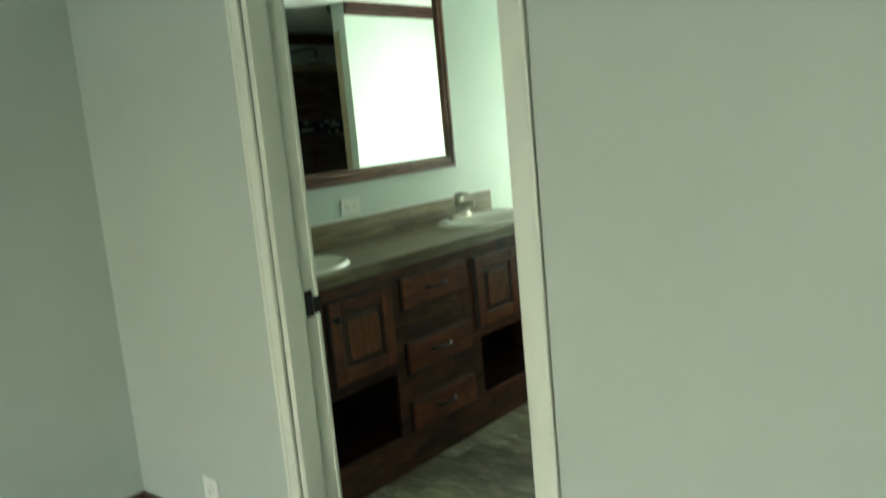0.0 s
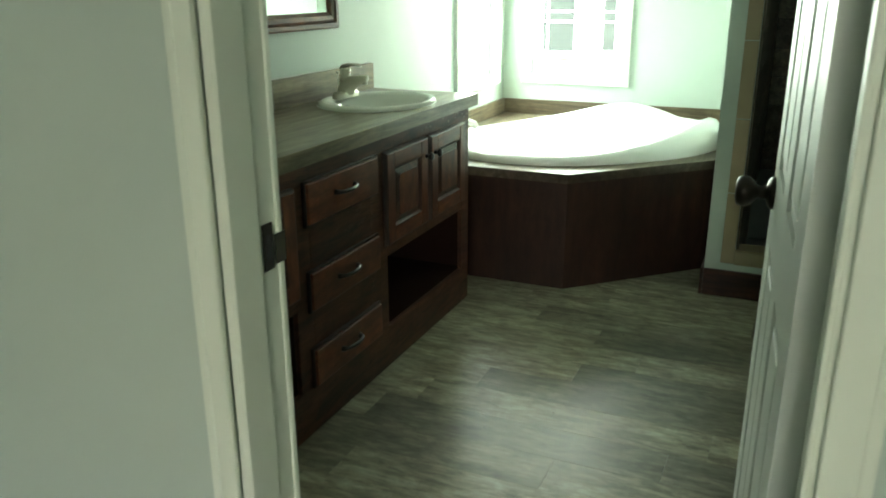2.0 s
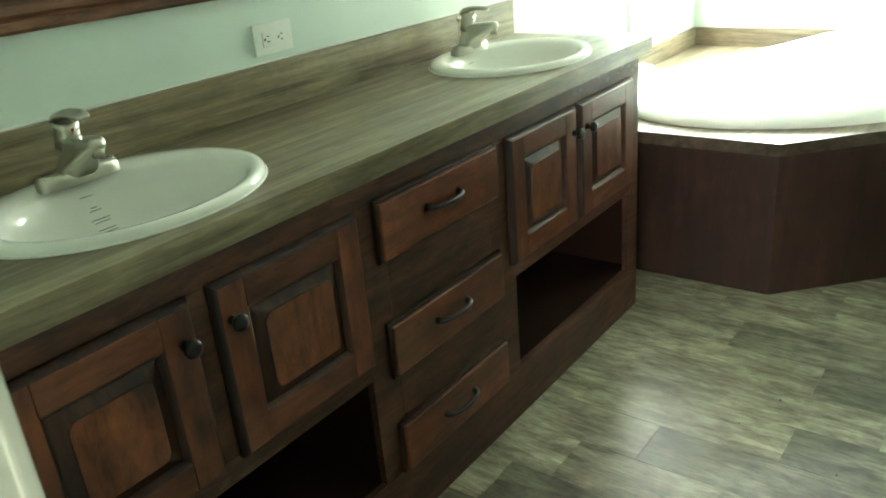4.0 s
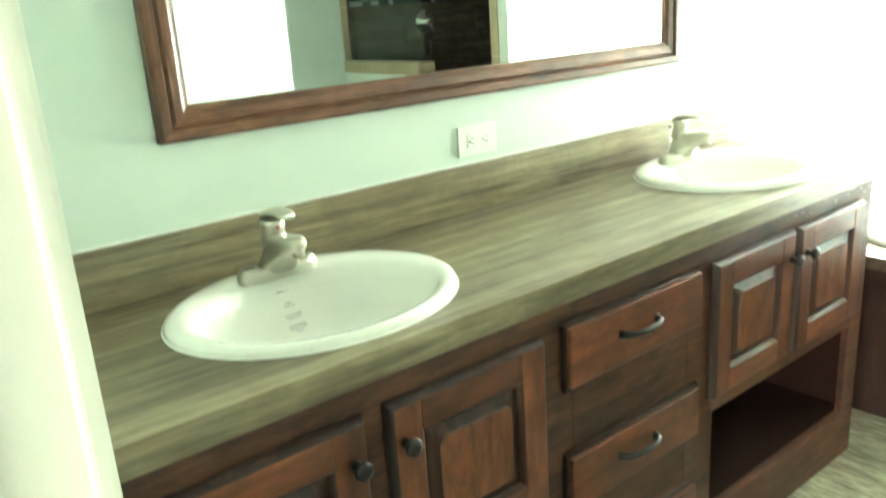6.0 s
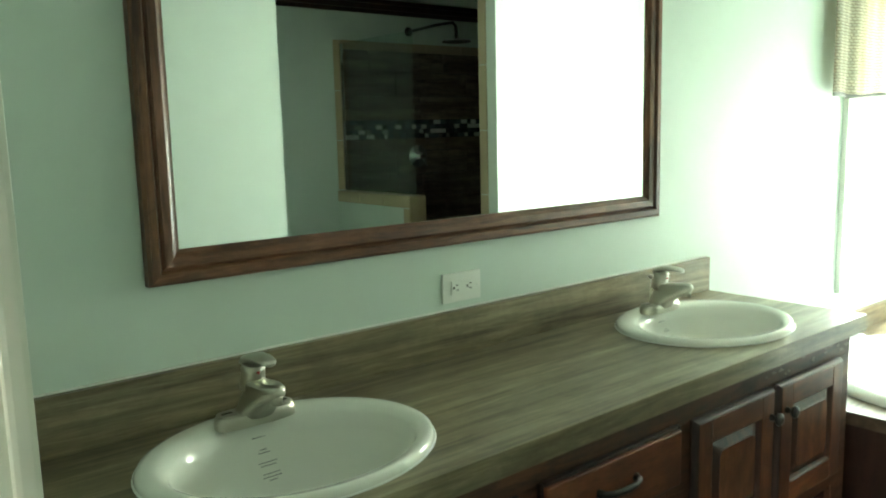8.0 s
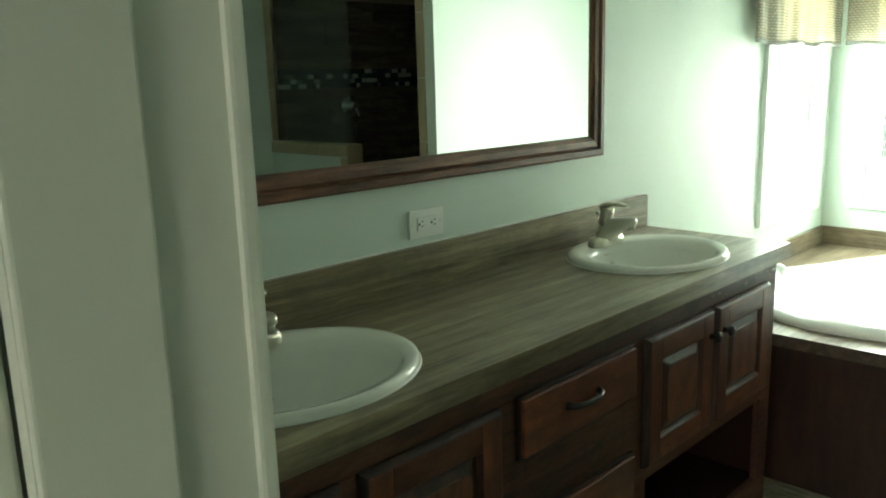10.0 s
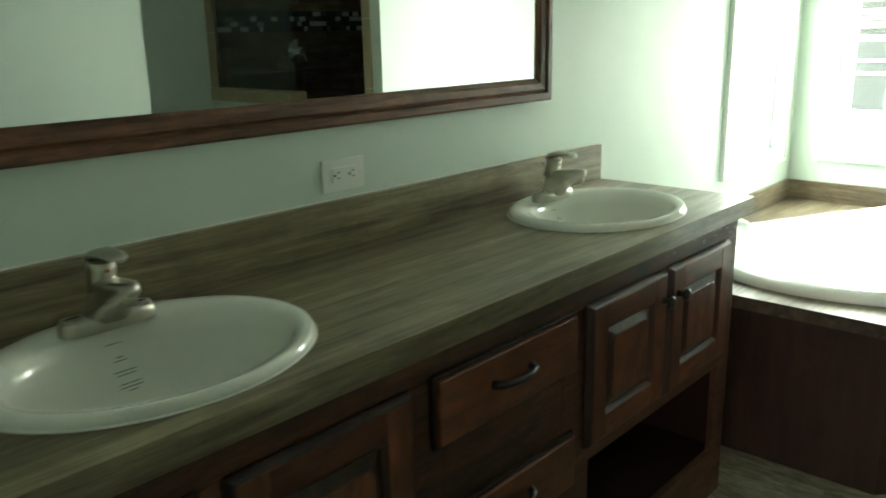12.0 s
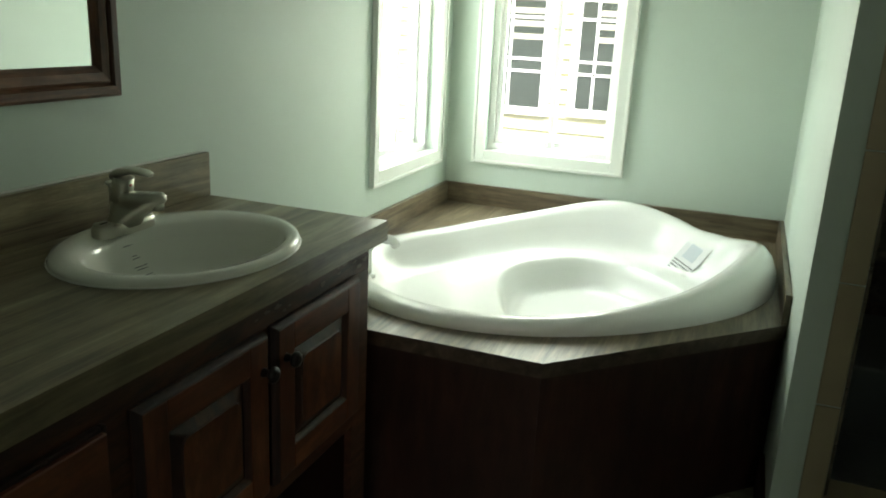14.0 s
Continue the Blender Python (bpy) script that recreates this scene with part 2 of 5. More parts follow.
LAM = wood("grey_brown_laminate", (0.075, 0.056, 0.031), (0.202, 0.172, 0.104), (0.335, 0.298, 0.190), "x", 0.33, 14.0, 2.2, knots=False, blotch=0.3, stops=(0.30, 0.5, 0.70), grain=0.32)
DECKL = wood("tub_deck_laminate", (0.085, 0.066, 0.042), (0.17, 0.138, 0.09), (0.27, 0.23, 0.155), "x", 0.36, 12.0, 1.9, knots=False, blotch=0.25, grain=0.5)
DECKL_Y = wood("tub_deck_laminate_across", (0.085, 0.066, 0.042), (0.17, 0.138, 0.09), (0.27, 0.23, 0.155), "y", 0.36, 12.0, 1.9, knots=False, blotch=0.25, grain=0.5)
# Darker copy of the deck laminate, with the backlit edge's shade in its colour.
DECKL_SHADE = wood("tub_deck_laminate_shaded_edge", (0.04, 0.031, 0.022), (0.075, 0.060, 0.043), (0.12, 0.10, 0.072), "x", 0.4, 9.0, 2.4, knots=False, blotch=0.25)
FLAKE = plain("flaked_finish", (0.105, 0.072, 0.050), 0.55, rough_var=0.1)
PLANK = wood("grey_vinyl_plank", (0.132, 0.120, 0.080), (0.272, 0.268, 0.188), (0.405, 0.410, 0.302), "y", 0.37, 5.0, 7.0, per_object=0.55, knots=False, blotch=0.5, stops=(0.35, 0.5, 0.64), spec=0.65, grain=0.5)
GROUT = plain("dark_joint", (0.035, 0.03, 0.025), 0.8)
# Near-black colour holds the shade inside the open shelves.
INSIDE_SHADE = plain("cabinet_inside_shade", (0.020, 0.0085, 0.0055), 0.75, spec=0.12)
PORC = plain("white_porcelain", (0.80, 0.81, 0.735), 0.12)
ACRYL = plain("white_acrylic", (0.82, 0.84, 0.80), 0.20)
CAULK = plain("white_caulk", (0.72, 0.73, 0.68), 0.5)
NICKEL = plain("brushed_nickel", (0.52, 0.50, 0.43), 0.34, 1.0, rough_var=0.02)
CHROME = plain("chrome", (0.7, 0.7, 0.68), 0.1, 1.0)
BLACK = plain("black_iron", (0.010, 0.009, 0.008), 0.36, 0.0, 0.35)
BRONZE = plain("dark_bronze", (0.03, 0.025, 0.02), 0.3, 0.8)
RED = plain("red_dot", (0.35, 0.02, 0.02), 0.4)
INK = plain("grey_ink", (0.12, 0.12, 0.13), 0.6)
PLASTIC = plain("white_plastic", (0.70, 0.72, 0.66), 0.35)
VINYL = plain("white_vinyl_frame", (0.80, 0.81, 0.79), 0.4)
SLOT = plain("dark_slot", (0.02, 0.02, 0.02), 0.7)
BEIGE = paint("beige_trim_tile", (0.40, 0.33, 0.21), 0.35, 60.0, 0.15, 0.14)
PANM = plain("grey_shower_pan", (0.22, 0.23, 0.22), 0.45)
TILE = wood("brown_plank_tile", (0.085, 0.066, 0.050), (0.175, 0.142, 0.108), (0.27, 0.225, 0.172), "x", 0.3, 8.0, 3.0, per_object=0.3, knots=False, grain=0.4)
GLASS = clear_glass("shower_glass", (0.88, 0.93, 0.90), 0.07)
PANE = clear_glass("window_pane")
CARPET = paint("dark_bedroom_carpet", (0.075, 0.065, 0.055), 0.95, 500.0, 0.9, 0.25)
VENTM = plain("tan_vent_metal", (0.34, 0.33, 0.26), 0.4)
STICK = plain("white_moulding", (0.66, 0.66, 0.62), 0.5)

mirror_m, mnt, mp_ = mat_base("mirror_silver", 0.0, 1.0)
mp_.inputs["Base Color"].default_value = (0.86, 0.89, 0.86, 1)

MOSAIC, mo_nt, mo_p = mat_base("glass_mosaic", 0.15)
geo = mo_nt.nodes.new("ShaderNodeNewGeometry")
mo_nt.links.new(ramp(mo_nt, geo.outputs["Random Per Island"], [(0.0, (0.02, 0.022, 0.026)), (0.28, (0.05, 0.065, 0.08)), (0.5, (0.10, 0.13, 0.145)), (0.66, (0.04, 0.035, 0.03)), (0.80, (0.48, 0.52, 0.50)), (1.0, (0.6, 0.62, 0.58))]), mo_p.inputs["Base Color"])

FABRIC, fnt, fp = mat_base("woven_valance_fabric", 0.85)
fv = coords(fnt, (1, 1, 1))
br = fnt.nodes.new("ShaderNodeTexBrick")
br.inputs["Scale"].default_value = 22.0
br.inputs["Color1"].default_value, br.inputs["Color2"].default_value, br.inputs["Mortar"].default_value = (0.62, 0.57, 0.42, 1), (0.50, 0.47, 0.36, 1), (0.30, 0.28, 0.22, 1)
br.inputs["Mortar Size"].default_value, br.inputs["Row Height"].default_value, br.inputs["Brick Width"].default_value = 0.035, 0.25, 0.4
fmap = fnt.nodes.new("ShaderNodeTexCoord")
fnt.links.new(fmap.outputs["UV"], br.inputs["Vector"])
fnt.links.new(br.outputs["Color"], fp.inputs["Base Color"])
tl_ = fnt.nodes.new("ShaderNodeBsdfTranslucent")
tmix = fnt.nodes.new("ShaderNodeMixShader")
tmix.inputs["Fac"].default_value = 0.35
fnt.links.new(br.outputs["Color"], tl_.inputs["Color"])
fnt.links.new(fp.outputs[0], tmix.inputs[1])
fnt.links.new(tl_.outputs[0], tmix.inputs[2])
fnt.links.new(tmix.outputs[0], fnt.nodes["Material Output"].inputs["Surface"])
HEM = plain("grey_hem", (0.25, 0.25, 0.23), 0.9)
SIDING = paint("cream_siding", (0.62, 0.58, 0.42), 0.6, 120.0, 0.1, 0.05)
DIRT = paint("pale_gravel_ground", (0.42, 0.41, 0.37), 0.95, 30.0, 0.6, 0.2)
DARKGLASS = plain("dark_window_glass", (0.05, 0.06, 0.055), 0.08)
BLINDM = plain("beige_blinds", (0.42, 0.40, 0.33), 0.6)

# ---------- plan ----------
EAST, SOUTH, CEILING = 3.825, -2.87, 2.21
BED_N, BED_FLOOR = -0.23, 0.130
DL, DR, DTOP = -1.056, -1.768, 2.05          # doorway in the west wall
WX0, WX1 = -0.186, -0.080                   # west wall faces
W1 = (3.092, 3.675)                         # north window, x
W2 = (-0.172, -0.728)                       # east window, y
WZ = (0.770, 1.93)
PX, PY0, PY1 = 2.49, -1.42, -1.54           # partition between tub and shower


def wall(name, boxes, mat, label):
    bm = bmesh.new()
    for b in boxes:
        box(bm, *b)
    return setting(name, bm, mat, label, "wall")


wall("wall_north", [(WX1, 0, -0.9, W1[0], 0.14, CEILING), (W1[1], 0, -0.9, EAST + 0.14, 0.14, CEILING), (W1[0], 0, -0.9, W1[1], 0.14, WZ[0]), (W1[0], 0, WZ[1], W1[1], 0.14, CEILING)], WALL, "pale sage green painted wall behind the vanity with a window")
wall("wall_east", [(EAST, W2[0], -0.9, EAST + 0.14, 0, CEILING), (EAST, SOUTH - 0.12, -0.9, EAST + 0.14, W2[1], CEILING), (EAST, W2[1], -0.9, EAST + 0.14, W2[0], WZ[0]), (EAST, W2[1], WZ[1], EAST + 0.14, W2[0], CEILING)], WALL, "pale sage green painted end wall with a window above the tub")
wall("wall_south", [(WX1, SOUTH - 0.12, -0.02, EAST, SOUTH, CEILING)], WALL, "pale sage green painted wall beside the shower")
wall("wall_west", [((WX0 + WX1) / 2, DL + 0.022, -0.02, WX1, 0, CEILING), ((WX0 + WX1) / 2, SOUTH, -0.02, WX1, DR - 0.012, CEILING), ((WX0 + WX1) / 2, DR - 0.012, DTOP + 0.012, WX1, DL + 0.022, CEILING)], WALL, "pale sage green bathroom side of the doorway wall")
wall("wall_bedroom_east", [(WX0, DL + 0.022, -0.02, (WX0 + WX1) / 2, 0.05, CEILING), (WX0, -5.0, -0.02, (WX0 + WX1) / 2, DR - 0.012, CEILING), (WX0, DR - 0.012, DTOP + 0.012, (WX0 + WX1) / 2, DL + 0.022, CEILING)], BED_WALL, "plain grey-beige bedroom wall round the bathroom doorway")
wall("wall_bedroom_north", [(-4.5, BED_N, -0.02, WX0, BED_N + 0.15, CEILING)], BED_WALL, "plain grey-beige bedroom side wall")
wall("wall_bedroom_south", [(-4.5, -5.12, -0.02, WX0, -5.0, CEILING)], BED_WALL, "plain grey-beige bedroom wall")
# Unseen west wall; its opening is added to hold the fill lamp.
wall("wall_bedroom_west", [(-4.62, -5.12, -0.02, -4.5, -3.35, CEILING), (-4.62, -1.85, -0.02, -4.5, 0.05, CEILING), (-4.62, -3.35, -0.02, -4.5, -1.85, 0.75), (-4.62, -3.35, 1.95, -4.5, -1.85, CEILING)], BED_WALL, "plain grey-beige unseen bedroom wall with an opening added for the fill lamp")
wall("wall_partition", [(PX, PY1, 0, EAST, PY0, CEILING)], WALL, "sage painted partition between the corner tub and shower")
wall("wall_closet", [(WX1, -2.05, 0, 1.64, -1.95, CEILING), (1.54, SOUTH, 0, 1.64, -2.05, CEILING)], WALL, "plain sage painted closet wall facing the vanity")
wall("wall_knee", [(PX, SOUTH, 0, PX + 0.10, -2.13, 1.03)], WALL, "low sage painted knee wall carrying the shower glass")

bm = bmesh.new()
box(bm, -4.62, -5.12, CEILING, EAST + 0.14, 0.14, CEILING + 0.12)
setting("ceiling", bm, CEIL, "white textured ceiling", "ceiling")

bm = bmesh.new()
box(bm, WX0 - 0.01, SOUTH, -0.06, EAST, 0, -0.004)
floor = setting("floor", bm, GROUT, "grey wood-look vinyl plank floor, with a soft sheen", "floor")
bm = bmesh.new()
box(bm, -4.5, -5.0, -0.06, WX0 - 0.01, BED_N, BED_FLOOR)
setting("floor_bedroom", bm, CARPET, "dark brown bedroom carpet", "floor")

# ---------- doorway ----------
def casing(name, x_face, sign, mat, label):
    """Door casing on one face of the west wall: two legs and a head with an outer bead."""
    bm = bmesh.new()
    w = 0.056
    e = -0.0138 if sign < 0 else 0.004
    for y0, y1 in ((DL - e, DL + w), (DR - w, DR + min(e, 0.004) if sign > 0 else DR - 0.006)):
        a, b = sorted((x_face, x_face + sign * 0.011))
        box(bm, a, y0, BED_FLOOR if sign < 0 else 0, b, y1, DTOP - 0.004, 0.003)
        outer = y1 if y0 > -1.3 else y0
        s = -1 if y0 > -1.3 else 1
        a, b = sorted((x_face, x_face + sign * (0.0135 if sign < 0 else 0.020)))
        p, q = sorted((outer, outer + s * 0.014))
        box(bm, a, p, BED_FLOOR if sign < 0 else 0, b, q, DTOP - 0.004, 0.004)
    a, b = sorted((x_face, x_face + sign * 0.012))
    box(bm, a, DR - w, DTOP - 0.004, b, DL + w, DTOP + w, 0.003)
    return setting(name, bm, mat, label, "trim")


casing("trim_bedroom_casing", WX0, -1, TRIM, "cream painted door casing on the bedroom side")
casing("trim_bath_casing", WX1, 1, TRIM, "cream painted door casing on the bathroom side")
bm = bmesh.new()
box(bm, WX0 + 0.0008, DL, 0, WX1 + 0.002, DL + 0.012, DTOP)
box(bm, WX0 + 0.0008, DR - 0.012, 0, WX1 + 0.002, DR, DTOP)
box(bm, WX0 + 0.0008, DR, DTOP, WX1 + 0.002, DL, DTOP + 0.012)
jamb = setting("trim_door_jamb", bm, TRIM, "cream painted door jamb with a dark strike plate", "trim")
bm = bmesh.new()
for a, b in ((DL - 0.0065, DL + 0.001), (DR - 0.001, DR + 0.0065)):
    box(bm, WX0 + 0.001, a, 0, -0.124, b, DTOP, 0.002)
box(bm, WX0 + 0.001, DR + 0.0065, DTOP - 0.0065, -0.124, DL - 0.0065, DTOP + 0.001, 0.002)
part("door_stop", bm, TRIM, jamb)
bm = bmesh.new()
box(bm, -0.113, DL - 0.0025, 0.910, -0.090, DL + 0.001, 0.978, 0.001)
box(bm, -0.091, DL - 0.0055, 0.916, -0.064, DL - 0.0042, 0.960, 0.001)
strike = part("strike_plate", bm, BRONZE, jamb, "dark bronze strike plate")
bm = bmesh.new()
box(bm, -0.108, DL - 0.0035, 0.926, -0.094, DL - 0.002, 0.962)
part("latch_hole", bm, SLOT, strike)
bm = bmesh.new()
box(bm, WX0 - 0.012, DR, 0.0, WX0 + 0.02, DL, BED_FLOOR + 0.006, 0.003)
setting("trim_threshold", bm, BRONZE, "thin dark transition strip in the doorway", "trim")

# the open door: hinge at its origin, leaf along local +x
DOOR_L, DOOR_H, DOOR_T = 0.715, 2.03, 0.035
door = root("door_1", (-0.037, -1.735, 0.012), "white six-panel interior door standing open into the bathroom", "door", kind="structure")
BASE[door.name] = Vector((0, 0, 0))
bm = bmesh.new()
box(bm, 0, -0.029, 0, DOOR_L, -0.006, DOOR_H)
stile, mid = 0.11, 0.10
cols = [(stile, (DOOR_L - mid) / 2), ((DOOR_L + mid) / 2, DOOR_L - stile)]
rows = [(0.22, 0.82), (0.96, 1.56), (1.66, 1.90)]
for y0, y1 in ((-0.0062, 0.0), (-0.035, -0.0288)):
    box(bm, 0, y0, 0, stile, y1, DOOR_H)
    box(bm, DOOR_L - stile, y0, 0, DOOR_L, y1, DOOR_H)
    box(bm, (DOOR_L - mid) / 2, y0, 0, (DOOR_L + mid) / 2, y1, DOOR_H)
    for c0, c1 in cols:
        for z0, z1 in ((0, 0.22), (0.82, 0.96), (1.56, 1.66), (1.90, DOOR_H)):
            box(bm, c0, y0, z0, c1, y1, z1)
leaf = part("door_leaf", bm, DOORW, door)
for y0, y1 in ((-0.0062, -0.001), (-0.034, -0.0288)):
    for c0, c1 in cols:
        for z0, z1 in rows:
            bm = bmesh.new()
            box(bm, c0 + 0.03, y0, z0 + 0.03, c1 - 0.03, y1, z1 - 0.03, 0.0045, 1)
            part("door_panel", bm, DOORW, leaf)
for s in (1, -1):
    bm = bmesh.new()
    m = Matrix.Translation((DOOR_L - 0.06, 0.0 if s > 0 else -0.035, 0.905)) @ Matrix.Rotation(radians(-90 * s), 4, "X")
    lathe(bm, [(0.031, -0.001), (0.031, 0.006), (0.024, 0.011), (0.013, 0.014), (0.012, 0.03), (0.02, 0.036), (0.028, 0.046), (0.03, 0.056), (0.026, 0.066), (0.014, 0.07)], m, 24)
    part("door_knob", bm, BRONZE, door, "dark bronze round door knob")
for z in (0.2, 1.83):
    bm = bmesh.new()
    tube(bm, [(-0.006, 0.004, z - 0.045), (-0.006, 0.004, z + 0.045)], 0.006, 10)
    box(bm, -0.0015, -0.03, z - 0.045, 0.0, -0.002, z + 0.045)
    part("hinge", bm, BRONZE, door)
door.rotation_euler = (0, 0, radians(4.0))

# ---------- baseboards and crown ----------
def strip(name, boxes, mat, label, bevel=0.004):
    bm = bmesh.new()
    for b in boxes:
        box(bm, *b, bevel)
    return setting(name, bm, mat, label, "baseboard" if "base" in name else "trim")


F0, F1 = BED_FLOOR, BED_FLOOR + 0.150
strip("baseboard_bedroom_east", [(WX0 - 0.015, DL + 0.053, F0, WX0, BED_N - 0.015, F1), (WX0 - 0.015, -5.0, F0, WX0, DR - 0.053, F1)], wood("dark_baseboard_y", (0.018, 0.008, 0.006), (0.045, 0.018, 0.012), (0.085, 0.034, 0.02), "y", 0.4), "dark stained wooden baseboard along the bedroom wall")
strip("baseboard_bedroom_north", [(-4.5, BED_N - 0.015, F0, WX0, BED_N, F1)], DARK, "dark stained wooden baseboard along the bedroom side wall")
DARK_Y = bpy.data.materials["dark_baseboard_y"]
strip("baseboard_partition", [(PX - 0.015, PY1 - 0.7, 0, PX, PY0, 0.12), (PX - 0.015, SOUTH, 0, PX, PY1 - 0.7, 0.12)], DARK_Y, "dark stained baseboard below the shower opening")
strip("baseboard_partition_tub", [(PX - 0.015, PY0, 0, 2.84, PY0 + 0.015, 0.12)], DARK, "dark stained baseboard on the tub side of the partition")
strip("baseboard_closet", [(WX1, -1.95, 0, 1.655, -1.935, 0.12), (1.64, SOUTH, 0, 1.655, -1.95, 0.12)], DARK, "dark stained baseboard along the closet wall")
strip("baseboard_south", [(1.655, SOUTH, 0, PX - 0.015, SOUTH + 0.015, 0.12)], DARK, "dark stained baseboard along the rear wall")
strip("baseboard_west", [(WX1, -1.935, 0, WX1 + 0.015, DR - 0.053, 0.12), (WX1, DL + 0.053, 0, WX1 + 0.015, -0.5, 0.12)], DARK_Y, "dark stained baseboard beside the doorway")
strip("baseboard_north", [(2.07, -0.015, 0, 2.29, 0, 0.12)], DARK, "dark stained baseboard between vanity and tub")


def crown(name, x0, y0, x1, y1, nx, ny, mat):
    """Crown moulding with a stepped section along a wall; (nx, ny) points into the room."""
    bm = bmesh.new()
    for d, z0, z1 in ((0.014, CEILING - 0.085, CEILING), (0.030, CEILING - 0.060, CEILING), (0.045, CEILING - 0.028, CEILING)):
        xs, ys = sorted((x0, x1 + nx * d)), sorted((y0, y1 + ny * d))
        box(bm, xs[0], ys[0], z0, xs[1], ys[1], z1, 0.004)
    setting(name, bm, mat, "dark stained crown moulding", "trim")


crown("trim_crown_south", 1.64, SOUTH, EAST, SOUTH, 0, 1, DARK)
crown("trim_crown_east_shower", EAST, SOUTH + 0.045, EAST, PY1 - 0.045, -1, 0, DARK_Y)
crown("trim_crown_partition_shower", PX, PY1, EAST - 0.045, PY1, 0, -1, DARK)
crown("trim_crown_partition", PX, PY0, EAST - 0.045, PY0, 0, 1, DARK)
crown("trim_crown_east", EAST, PY0, EAST, -0.045, -1, 0, DARK_Y)
crown("trim_crown_north", WX1, 0, EAST, 0, 0, -1, DARK)
crown("trim_crown_closet", WX1, -1.95, 1.64, -1.95, 0, 1, DARK)

# ---------- windows ----------
def window(name, at, along, out, span, label):
    """A sliding window: casing, vinyl frame, two sashes with panes. along/out: unit vectors of the wall's run and of outdoors."""
    A, O = Vector(along), Vector(out)
    c = Vector(at)
    yaw = Matrix((( A.x, O.x, 0, c.x), (A.y, O.y, 0, c.y), (0, 0, 1, 0), (0, 0, 0, 1)))
    w = span / 2
    z0, z1 = WZ
    ob = root(name, (0, 0, 0), label, "window", kind="structure")

    def put(nm, bm, mat, parent):
        bm.transform(yaw)
        return part(nm, bm, mat, parent)
    bm = bmesh.new()
    cw = 0.052
    for s in (-1, 1):
        p, q = sorted((s * (w - 0.004), s * (w + cw)))
        box(bm, p, -0.014, z0 - cw, q, 0, z1 + cw, 0.003)
        p, q = sorted((s * (w + cw - 0.014), s * (w + cw)))
        box(bm, p, -0.021, z0 - cw, q, -0.012, z1 + cw, 0.004)
    for p, q in ((z0 - cw, z0 + 0.004), (z1 - 0.004, z1 + cw)):
        box(bm, -w + 0.004, -0.014, p, w - 0.004, 0, q, 0.003)
    box(bm, -w - cw + 0.014, -0.021, z0 - cw, w + cw - 0.014, -0.012, z0 - cw + 0.014, 0.004)
    put("window_casing", bm, DOORW, ob)
    bm = bmesh.new()
    for p, q in ((-w, -w + 0.028), (w - 0.028, w)):
        box(bm, p, 0.04, z0, q, 0.115, z1, 0.003)
    box(bm, -w + 0.028, 0.04, z0, w - 0.028, 0.115, z0 + 0.030, 0.003)
    box(bm, -w + 0.028, 0.04, z1 - 0.030, w - 0.028, 0.115, z1, 0.003)
    fr = put("window_frame", bm, VINYL, ob)
    bm = bmesh.new()
    box(bm, -w, 0.0, z0 - 0.001, w, 0.04, z0 + 0.004)
    put("window_sill", bm, VINYL, ob)
    for a, b, d in ((-w + 0.030, 0.012, 0.055), (-0.012, w - 0.030, 0.082)):
        bm = bmesh.new()
        for p, q in ((a, a + 0.022), (b - 0.022, b)):
            box(bm, p, d, z0 + 0.030, q, d + 0.022, z1 - 0.030, 0.002)
        for p, q in ((z0 + 0.030, z0 + 0.052), (z1 - 0.052, z1 - 0.030)):
            box(bm, a + 0.022, d, p, b - 0.022, d + 0.022, q, 0.002)
        sash = put("sash", bm, VINYL, ob)
        bm = bmesh.new()
        box(bm, a + 0.020, d + 0.009, z0 + 0.05, b - 0.020, d + 0.013, z1 - 0.05)
        pane = put("pane", bm, PANE, sash)
        pane.visible_shadow = False
    return ob


window("window_1", ((W1[0] + W1[1]) / 2, 0, 0), (1, 0, 0), (0, 1, 0), W1[1] - W1[0], "white vinyl sliding window over the tub, overexposed daylight")
window("window_2", (EAST, (W2[0] + W2[1]) / 2, 0), (0, -1, 0), (1, 0, 0), W2[0] - W2[1], "white vinyl sliding window over the tub, facing the neighbour house")


